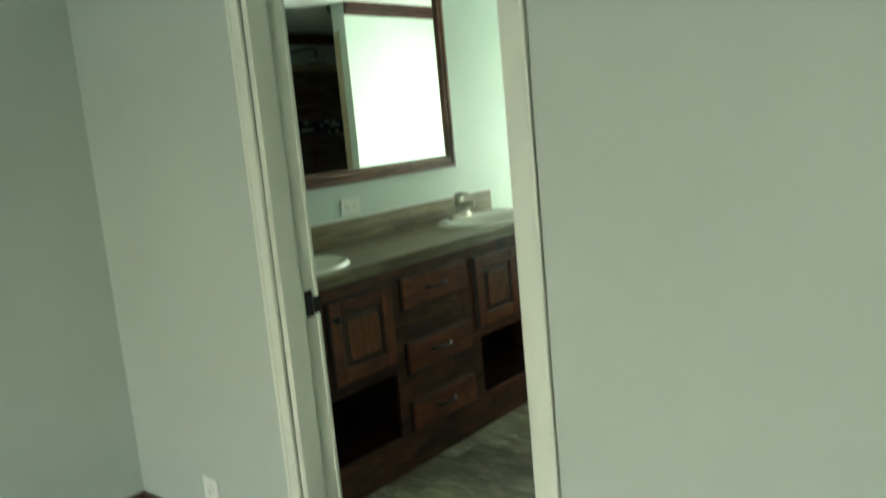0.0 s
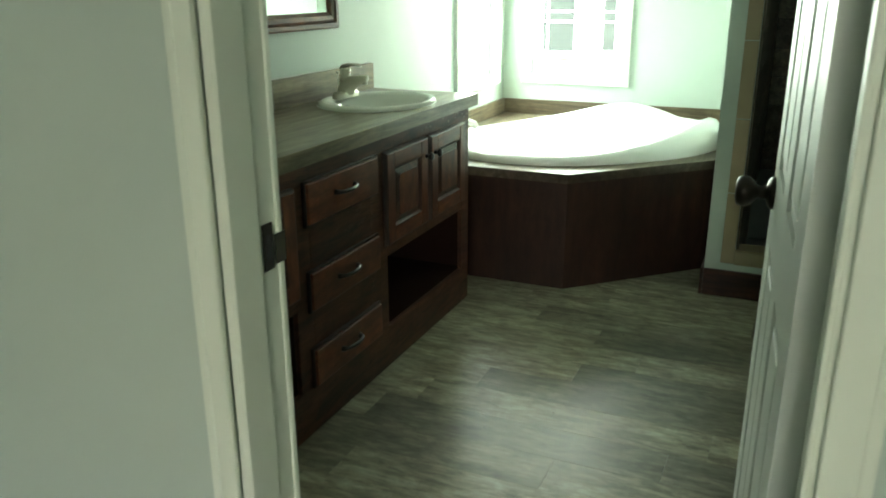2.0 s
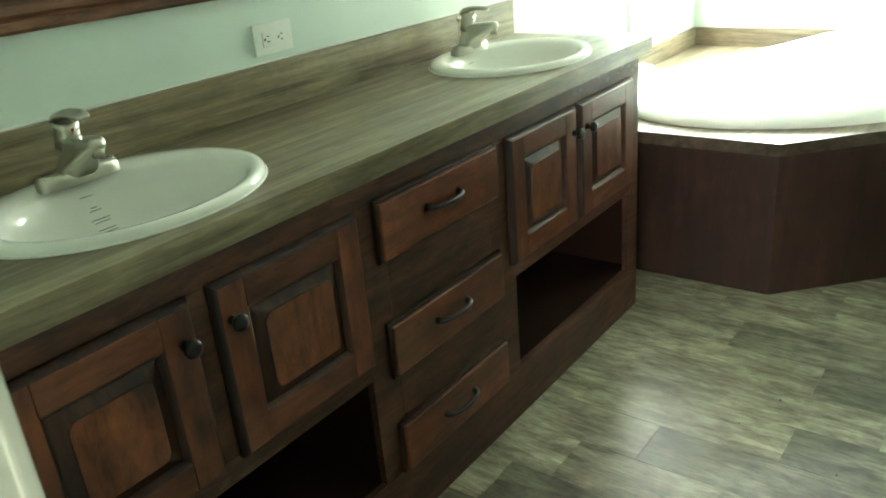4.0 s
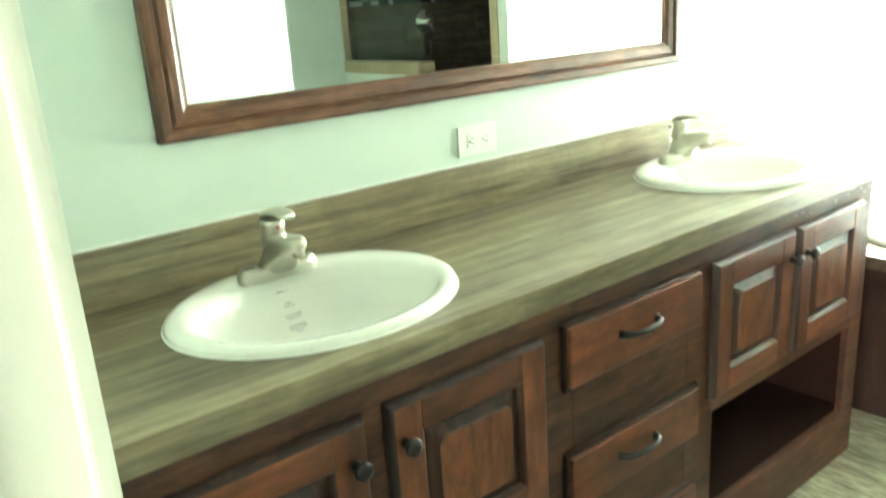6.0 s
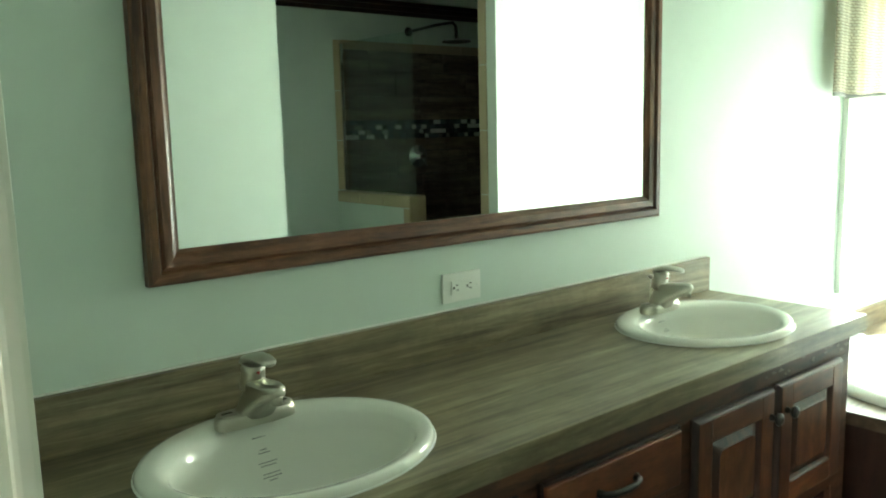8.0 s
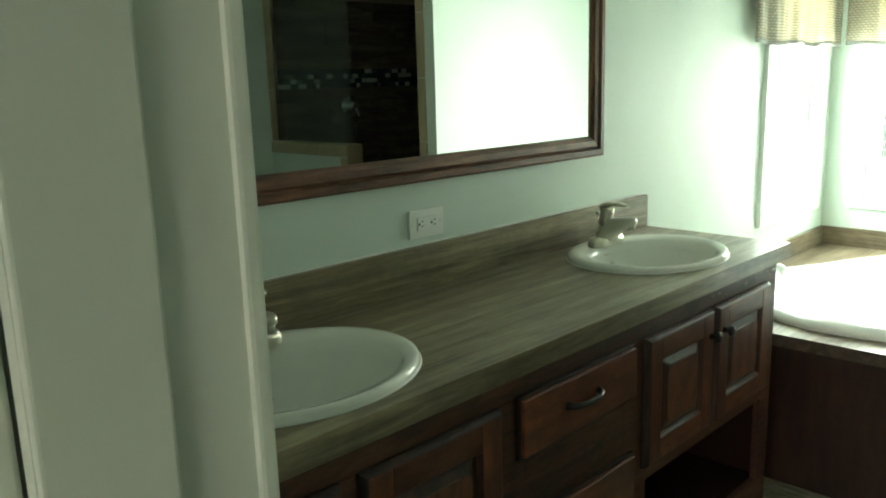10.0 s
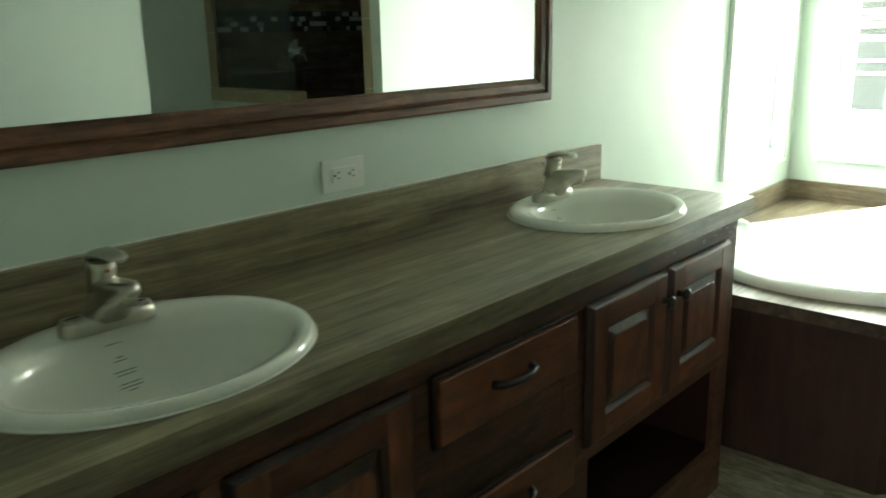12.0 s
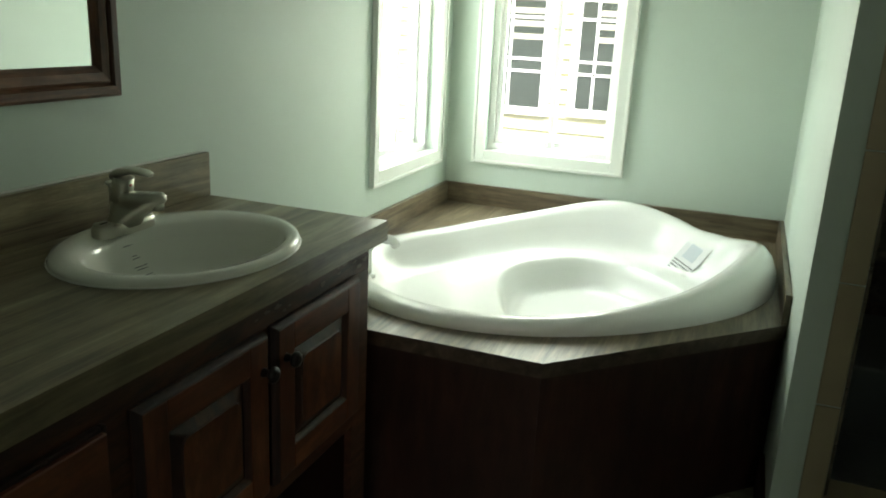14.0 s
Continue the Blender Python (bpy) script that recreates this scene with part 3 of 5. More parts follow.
def valance(at, along, out, length, label):
    A, O, c = Vector(along), Vector(out), Vector(at)
    ob = root("valance", at, label, "curtain", "window valances")
    nx, nz = 90, 10
    for nm, za, zb, mat in (("fabric", 1.495, 2.0, FABRIC), ("hem", 1.478, 1.495, HEM)):
        bm = bmesh.new()
        uv = bm.loops.layers.uv.new("UVMap")
        n = nz if nm == "fabric" else 1
        grid = []
        for j in range(n + 1):
            row = []
            for i in range(nx + 1):
                u = i / nx * length
                z = za + (zb - za) * j / n
                d = 0.010 * math.sin(u * 34 + 0.6 * math.sin(u * 9)) * (1 - 0.45 * (z - 1.478) / 0.52) + 0.004 * math.sin(u * 83)
                dz = 0.006 * math.sin(u * 17 + 1) * max(0, 1 - (z - 1.478) / 0.1)
                row.append((bm.verts.new(c + A * u - O * (0.045 + d) + Vector((0, 0, z + dz))), u, z))
            grid.append(row)
        for j in range(n):
            for i in range(nx):
                q = (grid[j][i], grid[j][i + 1], grid[j + 1][i + 1], grid[j + 1][i])
                f = bm.faces.new([k[0] for k in q])
                f.smooth = True
                for lo, k in zip(f.loops, q):
                    lo[uv].uv = (k[1], k[2])
        o = part(nm, bm, mat, ob)
        sol = o.modifiers.new("thickness", "SOLIDIFY")
        sol.thickness = 0.0015
    bm = bmesh.new()
    e0, e1 = c - O * 0.045 + Vector((0, 0, 1.985)), c + A * length - O * 0.045 + Vector((0, 0, 1.985))
    tube(bm, [e0, e1], 0.006, 10)
    for e in (e0, e1):
        tube(bm, [e, e + O * 0.045], 0.005, 8)
    part("curtain_rod", bm, VINYL, ob)


valance((2.846, 0, 0), (1, 0, 0), (0, 1, 0), 0.92, "short cream woven valance with a grey hem above the window")
valance((EAST, -0.07, 0), (0, -1, 0), (1, 0, 0), 0.79, "short cream woven valance hanging over the east window")

# ---------- vanity ----------
FY, DY = -0.488, -0.508          # face frame and door faces
VX0, VX1, CZ = WX1, 2.046, 0.870
vanity = root("vanity_cabinet", (1.03, -0.25, 0), "long dark alder double vanity cabinet with open lower shelves", "cabinet")
for a, b in ((VX0, VX0 + 0.018), (0.790, 0.804), (1.288, 1.302), (VX1 - 0.018, VX1)):
    bm = bmesh.new()
    box(bm, a, -0.470, 0, b, -0.001, 0.823, 0.001)
    part("side_panel", bm, FRAMEW, vanity)
# Thin linings added over the panels to darken the shelf interiors like shade.
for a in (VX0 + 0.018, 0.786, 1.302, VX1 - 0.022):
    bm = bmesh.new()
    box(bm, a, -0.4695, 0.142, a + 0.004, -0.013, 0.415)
    part("shade_lining", bm, INSIDE_SHADE, vanity, "added cabinet lining, near-black to carry the interior shade")
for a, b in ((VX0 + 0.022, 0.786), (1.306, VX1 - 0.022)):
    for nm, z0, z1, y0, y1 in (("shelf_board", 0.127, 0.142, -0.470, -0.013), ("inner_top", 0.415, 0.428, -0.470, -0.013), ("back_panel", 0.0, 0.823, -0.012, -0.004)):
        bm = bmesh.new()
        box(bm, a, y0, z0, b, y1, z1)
        part(nm, bm, INSIDE_SHADE, vanity, "cabinet interior board with the shade put into its near-black colour")
N1, N2, NZ = (0.115, 0.768), (1.316, 1.973), (0.150, 0.411)
bm = bmesh.new()
box(bm, VX0, FY, 0.772, VX1, -0.470, 0.824, 0.002)
box(bm, VX0, FY, 0.0, VX1, -0.470, NZ[0], 0.002)
box(bm, N1[0], FY, NZ[1], N1[1], -0.470, 0.460, 0.002)
box(bm, N2[0], FY, NZ[1], N2[1], -0.470, 0.460, 0.002)
box(bm, VX0, FY, NZ[0], N1[0], -0.470, 0.772, 0.002)
box(bm, N1[1], FY, NZ[0], 0.850, -0.470, 0.772, 0.002)
box(bm, 1.210, FY, NZ[0], N2[0], -0.470, 0.772, 0.002)
box(bm, N2[1], FY, NZ[0], VX1, -0.470, 0.772, 0.002)
box(bm, 0.850, FY, NZ[0], 1.210, -0.470, 0.772, 0.002)
box(bm, 0.385, FY, 0.460, 0.445, -0.470, 0.772, 0.002)
box(bm, 1.600, FY, 0.460, 1.655, -0.470, 0.772, 0.002)
for a, b in ((N1[0], 0.385), (0.445, N1[1]), (N2[0], 1.600), (1.655, N2[1])):
    box(bm, a, FY + 0.004, 0.460, b, -0.470, 0.772)
face = part("face_frame", bm, FRAMEW, vanity)


def frame_ring(bm, x0, x1, z0, z1, w, ya, yb, bevel):
    box(bm, x0, ya, z0, x0 + w, yb, z1, bevel)
    box(bm, x1 - w, ya, z0, x1, yb, z1, bevel)
    box(bm, x0 + w, ya, z0, x1 - w, yb, z0 + w, bevel)
    box(bm, x0 + w, ya, z1 - w, x1 - w, yb, z1, bevel)


def raised(bm, x0, x1, z0, z1, y_low, y_high, edge):
    """A raised field: flat base, sloped borders, rounded top corners in front."""
    b = bmesh.new()
    lo = [b.verts.new(v) for v in ((x0, y_low, z0), (x1, y_low, z0), (x1, y_low, z1), (x0, y_low, z1))]
    r = 0.017
    pts = []
    for cx, cz, a0 in ((x1 - edge - r, z0 + edge + r, -90), (x1 - edge - r, z1 - edge - r, 0), (x0 + edge + r, z1 - edge - r, 90), (x0 + edge + r, z0 + edge + r, 180)):
        for k in range(4):
            a = radians(a0 + 30 * k)
            pts.append((cx + r * math.cos(a), cz + r * math.sin(a)))
    mid = [b.verts.new((x, y_high + 0.0030, z)) for x, z in pts]
    cx, cz = (x0 + x1) / 2, (z0 + z1) / 2
    top = [b.verts.new((cx + (x - cx) * 0.975, y_high, cz + (z - cz) * 0.975)) for x, z in pts]
    n = len(pts)
    for i in range(n):
        b.faces.new((mid[i], mid[(i + 1) % n], top[(i + 1) % n], top[i]))
    b.faces.new(top)
    corner = [lo[1], lo[2], lo[3], lo[0]]
    for q in range(4):
        ring = mid[q * 4:q * 4 + 4]
        for k in range(3):
            b.faces.new((corner[q], ring[k], ring[k + 1]))
        b.faces.new((corner[q], ring[3], mid[(q * 4 + 4) % n], corner[(q + 1) % 4]))
    join(bm, b)


def slope_ring(bm, x0, x1, z0, z1, w, y_out, y_in):
    """A sloped moulding round a rectangle, from its outer edge in."""
    ring = []
    for k in range(5):
        f = k / 4
        y = y_out + (y_in - y_out) * (math.sin(f * 1.5708) if y_in < y_out else 1 - math.cos(f * 1.5708))
        a = w * f
        ring.append([bm.verts.new(v) for v in ((x0 + a, y, z0 + a), (x1 - a, y, z0 + a), (x1 - a, y, z1 - a), (x0 + a, y, z1 - a))])
    for r0, r1 in zip(ring, ring[1:]):
        for k in range(4):
            bm.faces.new((r0[k], r0[(k + 1) % 4], r1[(k + 1) % 4], r1[k]))


def knob(parent, x, z):
    bm = bmesh.new()
    m = Matrix.Translation((x, DY, z)) @ Matrix.Rotation(radians(90), 4, "X")
    lathe(bm, [(0.009, -0.001), (0.008, 0.004), (0.006, 0.009), (0.009, 0.014), (0.0145, 0.018), (0.0155, 0.022), (0.013, 0.027), (0.006, 0.029)], m, 20)
    part("knob", bm, BLACK, parent, "black round knob")


def cab_door(x0, x1, z0, z1, kx):
    bm = bmesh.new()
    box(bm, x0, DY + 0.0125, z0, x1, FY - 0.0005, z1, 0.002)
    d = part("door", bm, GLAZE, vanity, "raised panel cabinet door with dark glazed grooves")
    bm = bmesh.new()
    slope_ring(bm, x0 + 0.0005, x1 - 0.0005, z0 + 0.0005, z1 - 0.0005, 0.009, DY + 0.0124, DY + 0.0006)
    part("edge_profile", bm, GLAZE, d, "dark glazed shaped door edge")
    w = 0.052
    for a, b in ((x0 + 0.009, x0 + 0.009 + w), (x1 - 0.009 - w, x1 - 0.009)):
        bm = bmesh.new()
        box(bm, a, DY, z0 + 0.009, b, DY + 0.0124, z1 - 0.009, 0.002, 2)
        part("stile", bm, ALDER, d)
    for a, b in ((z0 + 0.009, z0 + 0.009 + w), (z1 - 0.009 - w, z1 - 0.009)):
        bm = bmesh.new()
        box(bm, x0 + 0.0093 + w, DY + 0.0003, a, x1 - 0.0093 - w, DY + 0.0124, b, 0.002, 2)
        part("rail", bm, ALDER_H, d)
    bm = bmesh.new()
    e = 0.009 + w - 0.001
    slope_ring(bm, x0 + e, x1 - e, z0 + e, z1 - e, 0.009, DY + 0.001, DY + 0.0115)
    part("inner_profile", bm, BEVEL, d, "shaped inner edge of the door frame")
    bm = bmesh.new()
    raised(bm, x0 + 0.070, x1 - 0.070, z0 + 0.070, z1 - 0.070, DY + 0.0132, DY + 0.0006, 0.019)
    bm.faces.ensure_lookup_table()
    for f in bm.faces:
        f.material_index = 0 if len(f.verts) > 6 else 1
    part("raised_panel", bm, [PANELW, BEVEL], d)
    knob(d, kx, 0.708)


cab_door(0.082, 0.396, 0.452, 0.776, 0.368)
cab_door(0.432, 0.770, 0.452, 0.776, 0.458)
cab_door(1.288, 1.618, 0.452, 0.776, 1.594)
cab_door(1.638, 1.974, 0.452, 0.776, 1.668)

for z0, z1 in ((0.648, 0.780), (0.390, 0.518), (0.150, 0.278)):
    x0, x1 = 0.820, 1.240
    bm = bmesh.new()
    box(bm, x0 + 0.007, DY, z0 + 0.007, x1 - 0.007, FY - 0.001, z1 - 0.007, 0.005, 3)
    dr = part("drawer_front", bm, ALDER_H, vanity)
    bm = bmesh.new()
    frame_ring(bm, x0, x1, z0, z1, 0.009, DY + 0.008, FY - 0.0005, 0.003)
    part("drawer_edge", bm, GLAZE, dr, "dark glazed edge")
    bm = bmesh.new()
    cx, cz = 1.022, (z0 + z1) / 2 + 0.006
    pts = [(cx - 0.056, DY + 0.002, cz), (cx - 0.050, DY - 0.012, cz), (cx - 0.034, DY - 0.019, cz - 0.001), (cx, DY - 0.023, cz - 0.002), (cx + 0.034, DY - 0.019, cz - 0.002), (cx + 0.050, DY - 0.012, cz), (cx + 0.056, DY + 0.002, cz)]
    tube(bm, pts, [0.0095, 0.0075, 0.0060, 0.0066, 0.0060, 0.0075, 0.0095], 12)
    part("pull", bm, BLACK, dr, "black arched pull")

# flaking finish along the end of the top rail
rnd = random.Random(8)
for i in range(38):
    fx, fz = rnd.uniform(1.54, 2.035), rnd.uniform(0.786, 0.822)
    if rnd.random() > 0.35 + (fx - 1.56) * 1.3:
        continue
    bm = bmesh.new()
    a = rnd.uniform(0.004, 0.014)
    rim_pts = [(fx + a * rnd.uniform(0.5, 1.2) * math.cos(0.698 * k), fz + 0.38 * a * rnd.uniform(0.4, 1.2) * math.sin(0.698 * k)) for k in range(9)]
    y = FY - 0.0006 - 0.0002 * (i % 4)
    low = [bm.verts.new((px, FY + 0.0004, pz)) for px, pz in rim_pts]
    top = [bm.verts.new((px, y, pz)) for px, pz in rim_pts]
    bm.faces.new(top)
    for k in range(9):
        bm.faces.new((low[k], low[(k + 1) % 9], top[(k + 1) % 9], top[k]))
    part("flake", bm, FLAKE, vanity, "flaked lighter spot on the rail")

# countertop with two sink cut-outs
SINKS = ((0.474, -0.259), (1.708, -0.254))
SA, SB = 0.254, 0.210


def ellipse(cx, cy, a, b, n, power=2.0):
    out = []
    for k in range(n):
        t = 6.283185 * k / n
        c, s = math.cos(t), math.sin(t)
        out.append((cx + a * math.copysign(abs(c) ** (2 / power), c), cy + b * math.copysign(abs(s) ** (2 / power), s)))
    return out


counter = root("countertop", (1.05, -0.26, 0.832), "grey-brown wood-look laminate vanity countertop with backsplash", "countertop")
CX0, CX1, CY0, CY1 = WX1, 2.108, -0.504, -0.001
bm = bmesh.new()
n = 48
xs = (CX0, 1.12, CX1)
for k, (cx, cy) in enumerate(SINKS):
    hole = ellipse(cx, cy, SA - 0.02, SB - 0.02, n)
    rim = []
    for px, py in hole:
        dx, dy = px - cx, py - cy
        t = min(((xs[k + 1] if dx > 0 else xs[k]) - cx) / dx if abs(dx) > 1e-6 else 9, ((CY1 if dy > 0 else CY0 + 0.006) - cy) / dy if abs(dy) > 1e-6 else 9)
        rim.append((cx + dx * t, cy + dy * t))
    for cxx in (xs[k], xs[k + 1]):
        for cyy in (CY0 + 0.006, CY1):
            i = min(range(n), key=lambda q: (rim[q][0] - cxx) ** 2 + (rim[q][1] - cyy) ** 2)
            rim[i] = (cxx, cyy)
    hv = [bm.verts.new((x, y, CZ)) for x, y in hole]
    hb = [bm.verts.new((x, y, CZ - 0.03)) for x, y in hole]
    rv = [bm.verts.new((x, y, CZ)) for x, y in rim]
    for i in range(n):
        j = (i + 1) % n
        bm.faces.new((hv[i], hv[j], rv[j], rv[i]))
        bm.faces.new((hv[j], hv[i], hb[i], hb[j]))
box(bm, CX0, CY0, CZ - 0.046, CX1, CY0 + 0.006, CZ)
box(bm, CX1 - 0.006, CY0 + 0.006, CZ - 0.046, CX1 - 0.0002, CY1, CZ - 0.0003)
box(bm, CX0, CY0 + 0.006, CZ - 0.046, CX0 + 0.006, CY1, CZ - 0.0003)
part("top", bm, LAM, counter)
bm = bmesh.new()
box(bm, CX0, -0.019, CZ, CX1 + 0.004, -0.001, 0.976, 0.0015)
part("backsplash", bm, LAM, counter)
bm = bmesh.new()
box(bm, CX0, -0.006, 0.976, CX1 + 0.004, 0.0, 0.9795, 0.001)
part("caulk_line", bm, CAULK, counter, "thin white caulk line")


# drop-in oval sinks
def sink_at(cx, cy):
    ob = root("sink", (cx, cy, CZ), "white oval drop-in porcelain sink set in the countertop", "sink", "vanity sinks")
    n = 64
    rings = [(1.0, 0.0005, 0), (1.006, 0.004, 0), (0.99, 0.013, 0), (0.955, 0.018, 0), (0.90, 0.017, 0), (0.86, 0.013, 0), (0.83, 0.004, 1), (0.80, -0.02, 1), (0.74, -0.07, 1), (0.62, -0.115, 1), (0.42, -0.138, 1), (0.18, -0.146, 1), (0.075, -0.148, 1)]
    bm = bmesh.new()
    vr = []
    for s, z, basin in rings:
        # the bowl sits forward of the faucet ledge
        shift = -0.020 * min(1.0, max(0.0, (1 - s) / 0.17)) if s < 1 else 0
        bs = s if not basin else s
        yb = SB * bs * (0.93 if s < 0.9 else 1)
        vr.append([bm.verts.new((cx + SA * bs * math.cos(6.283185 * k / n), cy + shift + yb * math.sin(6.283185 * k / n), CZ + z)) for k in range(n)])
    for r0, r1 in zip(vr, vr[1:]):
        for k in range(n):
            bm.faces.new((r0[k], r0[(k + 1) % n], r1[(k + 1) % n], r1[k])).smooth = True
    bm.faces.new(vr[-1])
    part("basin", bm, PORC, ob)
    bm = bmesh.new()
    ring = []
    for s, dz in ((1.016, 0.0004), (1.014, 0.0022), (1.0, 0.0026)):
        ring.append([bm.verts.new((cx + SA * s * math.cos(6.283185 * k / n), cy + SB * s * math.sin(6.283185 * k / n), CZ + dz)) for k in range(n)])
    for r0, r1 in zip(ring, ring[1:]):
        for k in range(n):
            bm.faces.new((r0[k], r0[(k + 1) % n], r1[(k + 1) % n], r1[k])).smooth = True
    part("caulk_ring", bm, CAULK, ob, "thin white caulk ring")
    bm = bmesh.new()
    lathe(bm, [(0.026, 0.0), (0.027, 0.003), (0.02, 0.004), (0.017, 0.001), (0.004, 0.0005)], Matrix.Translation((cx, cy - 0.020, CZ - 0.1478)), 24)
    part("drain", bm, NICKEL, ob, "metal drain ring")
    slope = Matrix.Translation((cx + 0.006, cy + 0.112, CZ - 0.050)) @ Matrix.Rotation(radians(52), 4, "X")
    for yy, ww in ((0.040, 0.030), (0.016, 0.013), (0.010, 0.022), (-0.008, 0.036), (-0.014, 0.030), (-0.029, 0.034), (-0.035, 0.036), (-0.041, 0.016)):
        b = bmesh.new()
        box(b, -ww / 2, yy - 0.0007, 0.0, ww / 2, yy + 0.0007, 0.0006)
        b.transform(slope)
        part("printed_line", b, INK, ob, "small grey printed line")
    return ob


for c in SINKS:
    sink_at(*c)


def loft(bm, cx, cy, z, rows, n=28, power=2.4):
    """Rounded sections along a bent line in the plane x = cx: set-back, height, half width, half thickness, slope of the section."""
    rings = []
    for dy, dz, hw, ht, tilt in rows:
        c, q = math.cos(radians(tilt)), math.sin(radians(tilt))
        rings.append([bm.verts.new((cx + a, cy + dy + b * c, z + dz + b * q)) for a, b in ellipse(0, 0, hw, ht, n, power)])
    for r0, r1 in zip(rings, rings[1:]):
        for k in range(n):
            bm.faces.new((r0[k], r0[(k + 1) % n], r1[(k + 1) % n], r1[k])).smooth = True
    bm.faces.new(rings[0][::-1])
    bm.faces.new(rings[-1])


def faucet_at(cx, cy):
    z = CZ + 0.015
    ob = root("faucet", (cx, cy, z), "brushed nickel single-lever centerset faucet on the sink ledge", "faucet", "sink faucets")
    bm = bmesh.new()
    prof = ellipse(cx, cy, 0.0765, 0.0265, 40, 3.0)
    rings = []
    for k, (sx_, dz) in enumerate(((1.0, -0.002), (1.0, 0.012), (0.97, 0.018), (0.90, 0.0215), (0.5, 0.0225))):
        rings.append([bm.verts.new((cx + (x - cx) * sx_, cy + (y - cy) * sx_, z + dz)) for x, y in prof])
    for r0, r1 in zip(rings, rings[1:]):
        for k in range(40):
            bm.faces.new((r0[k], r0[(k + 1) % 40], r1[(k + 1) % 40], r1[k])).smooth = True
    bm.faces.new(rings[-1])
    base = part("base", bm, NICKEL, ob)
    for q in (-1, 1):
        bm = bmesh.new()
        lathe(bm, [(0.0185, 0.0), (0.0180, 0.0022), (0.0155, 0.0030), (0.004, 0.0032)], Matrix.Translation((cx + q * 0.0545, cy, z + 0.0212)), 24)
        part("base_cap", bm, NICKEL, ob)
        # Raised dark block drawn in place of the cap's shaded oval recess.
        bm = bmesh.new()
        box(bm, cx + q * 0.0545 - 0.010, cy - 0.0035, z + 0.0238, cx + q * 0.0545 + 0.010, cy + 0.0035, z + 0.0249, 0.0008, 1)
        part("recess_shade", bm, BRONZE, base, "dark oblong block standing for the shaded recess in the base cap")
    bm = bmesh.new()
    loft(bm, cx, cy, z, [(-0.001, 0.010, 0.0420, 0.0262, 0), (-0.005, 0.024, 0.0370, 0.0285, 0), (-0.014, 0.037, 0.0310, 0.0350, 0), (-0.026, 0.049, 0.0262, 0.0460, 0), (-0.036, 0.057, 0.0240, 0.0560, -3), (-0.041, 0.064, 0.0232, 0.0610, -5), (-0.041, 0.073, 0.0226, 0.0610, -6), (-0.039, 0.0785, 0.0195, 0.0570, -6), (-0.037, 0.0800, 0.0120, 0.0480, -6)], 36)
    part("body", bm, NICKEL, ob)
    bm = bmesh.new()
    tube(bm, [(cx, cy - 0.086, z + 0.072), (cx, cy - 0.086, z + 0.050)], [0.0115, 0.0105], 18)
    part("aerator", bm, NICKEL, ob)
    bm = bmesh.new()
    loft(bm, cx, cy, z, [(0.002, 0.060, 0.0240, 0.0215, 12), (0.000, 0.078, 0.0218, 0.0198, 12), (-0.003, 0.094, 0.0212, 0.0190, 12), (-0.006, 0.107, 0.0208, 0.0186, 12)], 28, 2.1)
    loft(bm, cx, cy, z, [(0.0140, 0.100, 0.0120, 0.0030, 60), (0.0125, 0.107, 0.0190, 0.0062, 66), (0.004, 0.1140, 0.0216, 0.0085, 78), (-0.012, 0.1188, 0.0218, 0.0085, 86), (-0.032, 0.1212, 0.0203, 0.0062, 91), (-0.052, 0.1208, 0.0180, 0.0048, 94), (-0.065, 0.1186, 0.0145, 0.0042, 100), (-0.072, 0.1158, 0.0080, 0.0028, 106)])
    lever = part("lever", bm, NICKEL, ob)
    bm = bmesh.new()
    lathe(bm, [(0.0032, -0.001), (0.0032, 0.0012), (0.001, 0.0016)], Matrix.Translation((cx, cy - 0.0215, z + 0.092)) @ Matrix.Rotation(radians(90), 4, "X"), 12)
    part("red_mark", bm, RED, lever, "tiny red temperature dot")
    bm = bmesh.new()
    tube(bm, [(cx, cy + 0.030, z - 0.002), (cx, cy + 0.030, z + 0.088)], 0.0028, 10)
    lathe(bm, [(0.004, 0.0), (0.0080, 0.004), (0.0080, 0.009), (0.003, 0.012)], Matrix.Translation((cx, cy + 0.030, z + 0.084)), 14)
    part("lift_rod", bm, NICKEL, ob)


for c in SINKS:
    faucet_at(c[0] + 0.004, c[1] + 0.141)

# mirror
MX0, MX1, MZ0, MZ1, MW = 0.339, 1.816, 1.134, 2.075, 0.061
mirror = root("wall_mirror", (1.085, -0.01, MZ0), "large wall mirror in a brown stained knotty wood frame", "mirror")
bm = bmesh.new()
box(bm, MX0 + MW - 0.012, -0.011, MZ0 + MW - 0.012, MX1 - MW + 0.012, -0.003, MZ1 - MW + 0.012)
part("mirror_glass", bm, mirror_m, mirror, "clear silvered mirror glass")
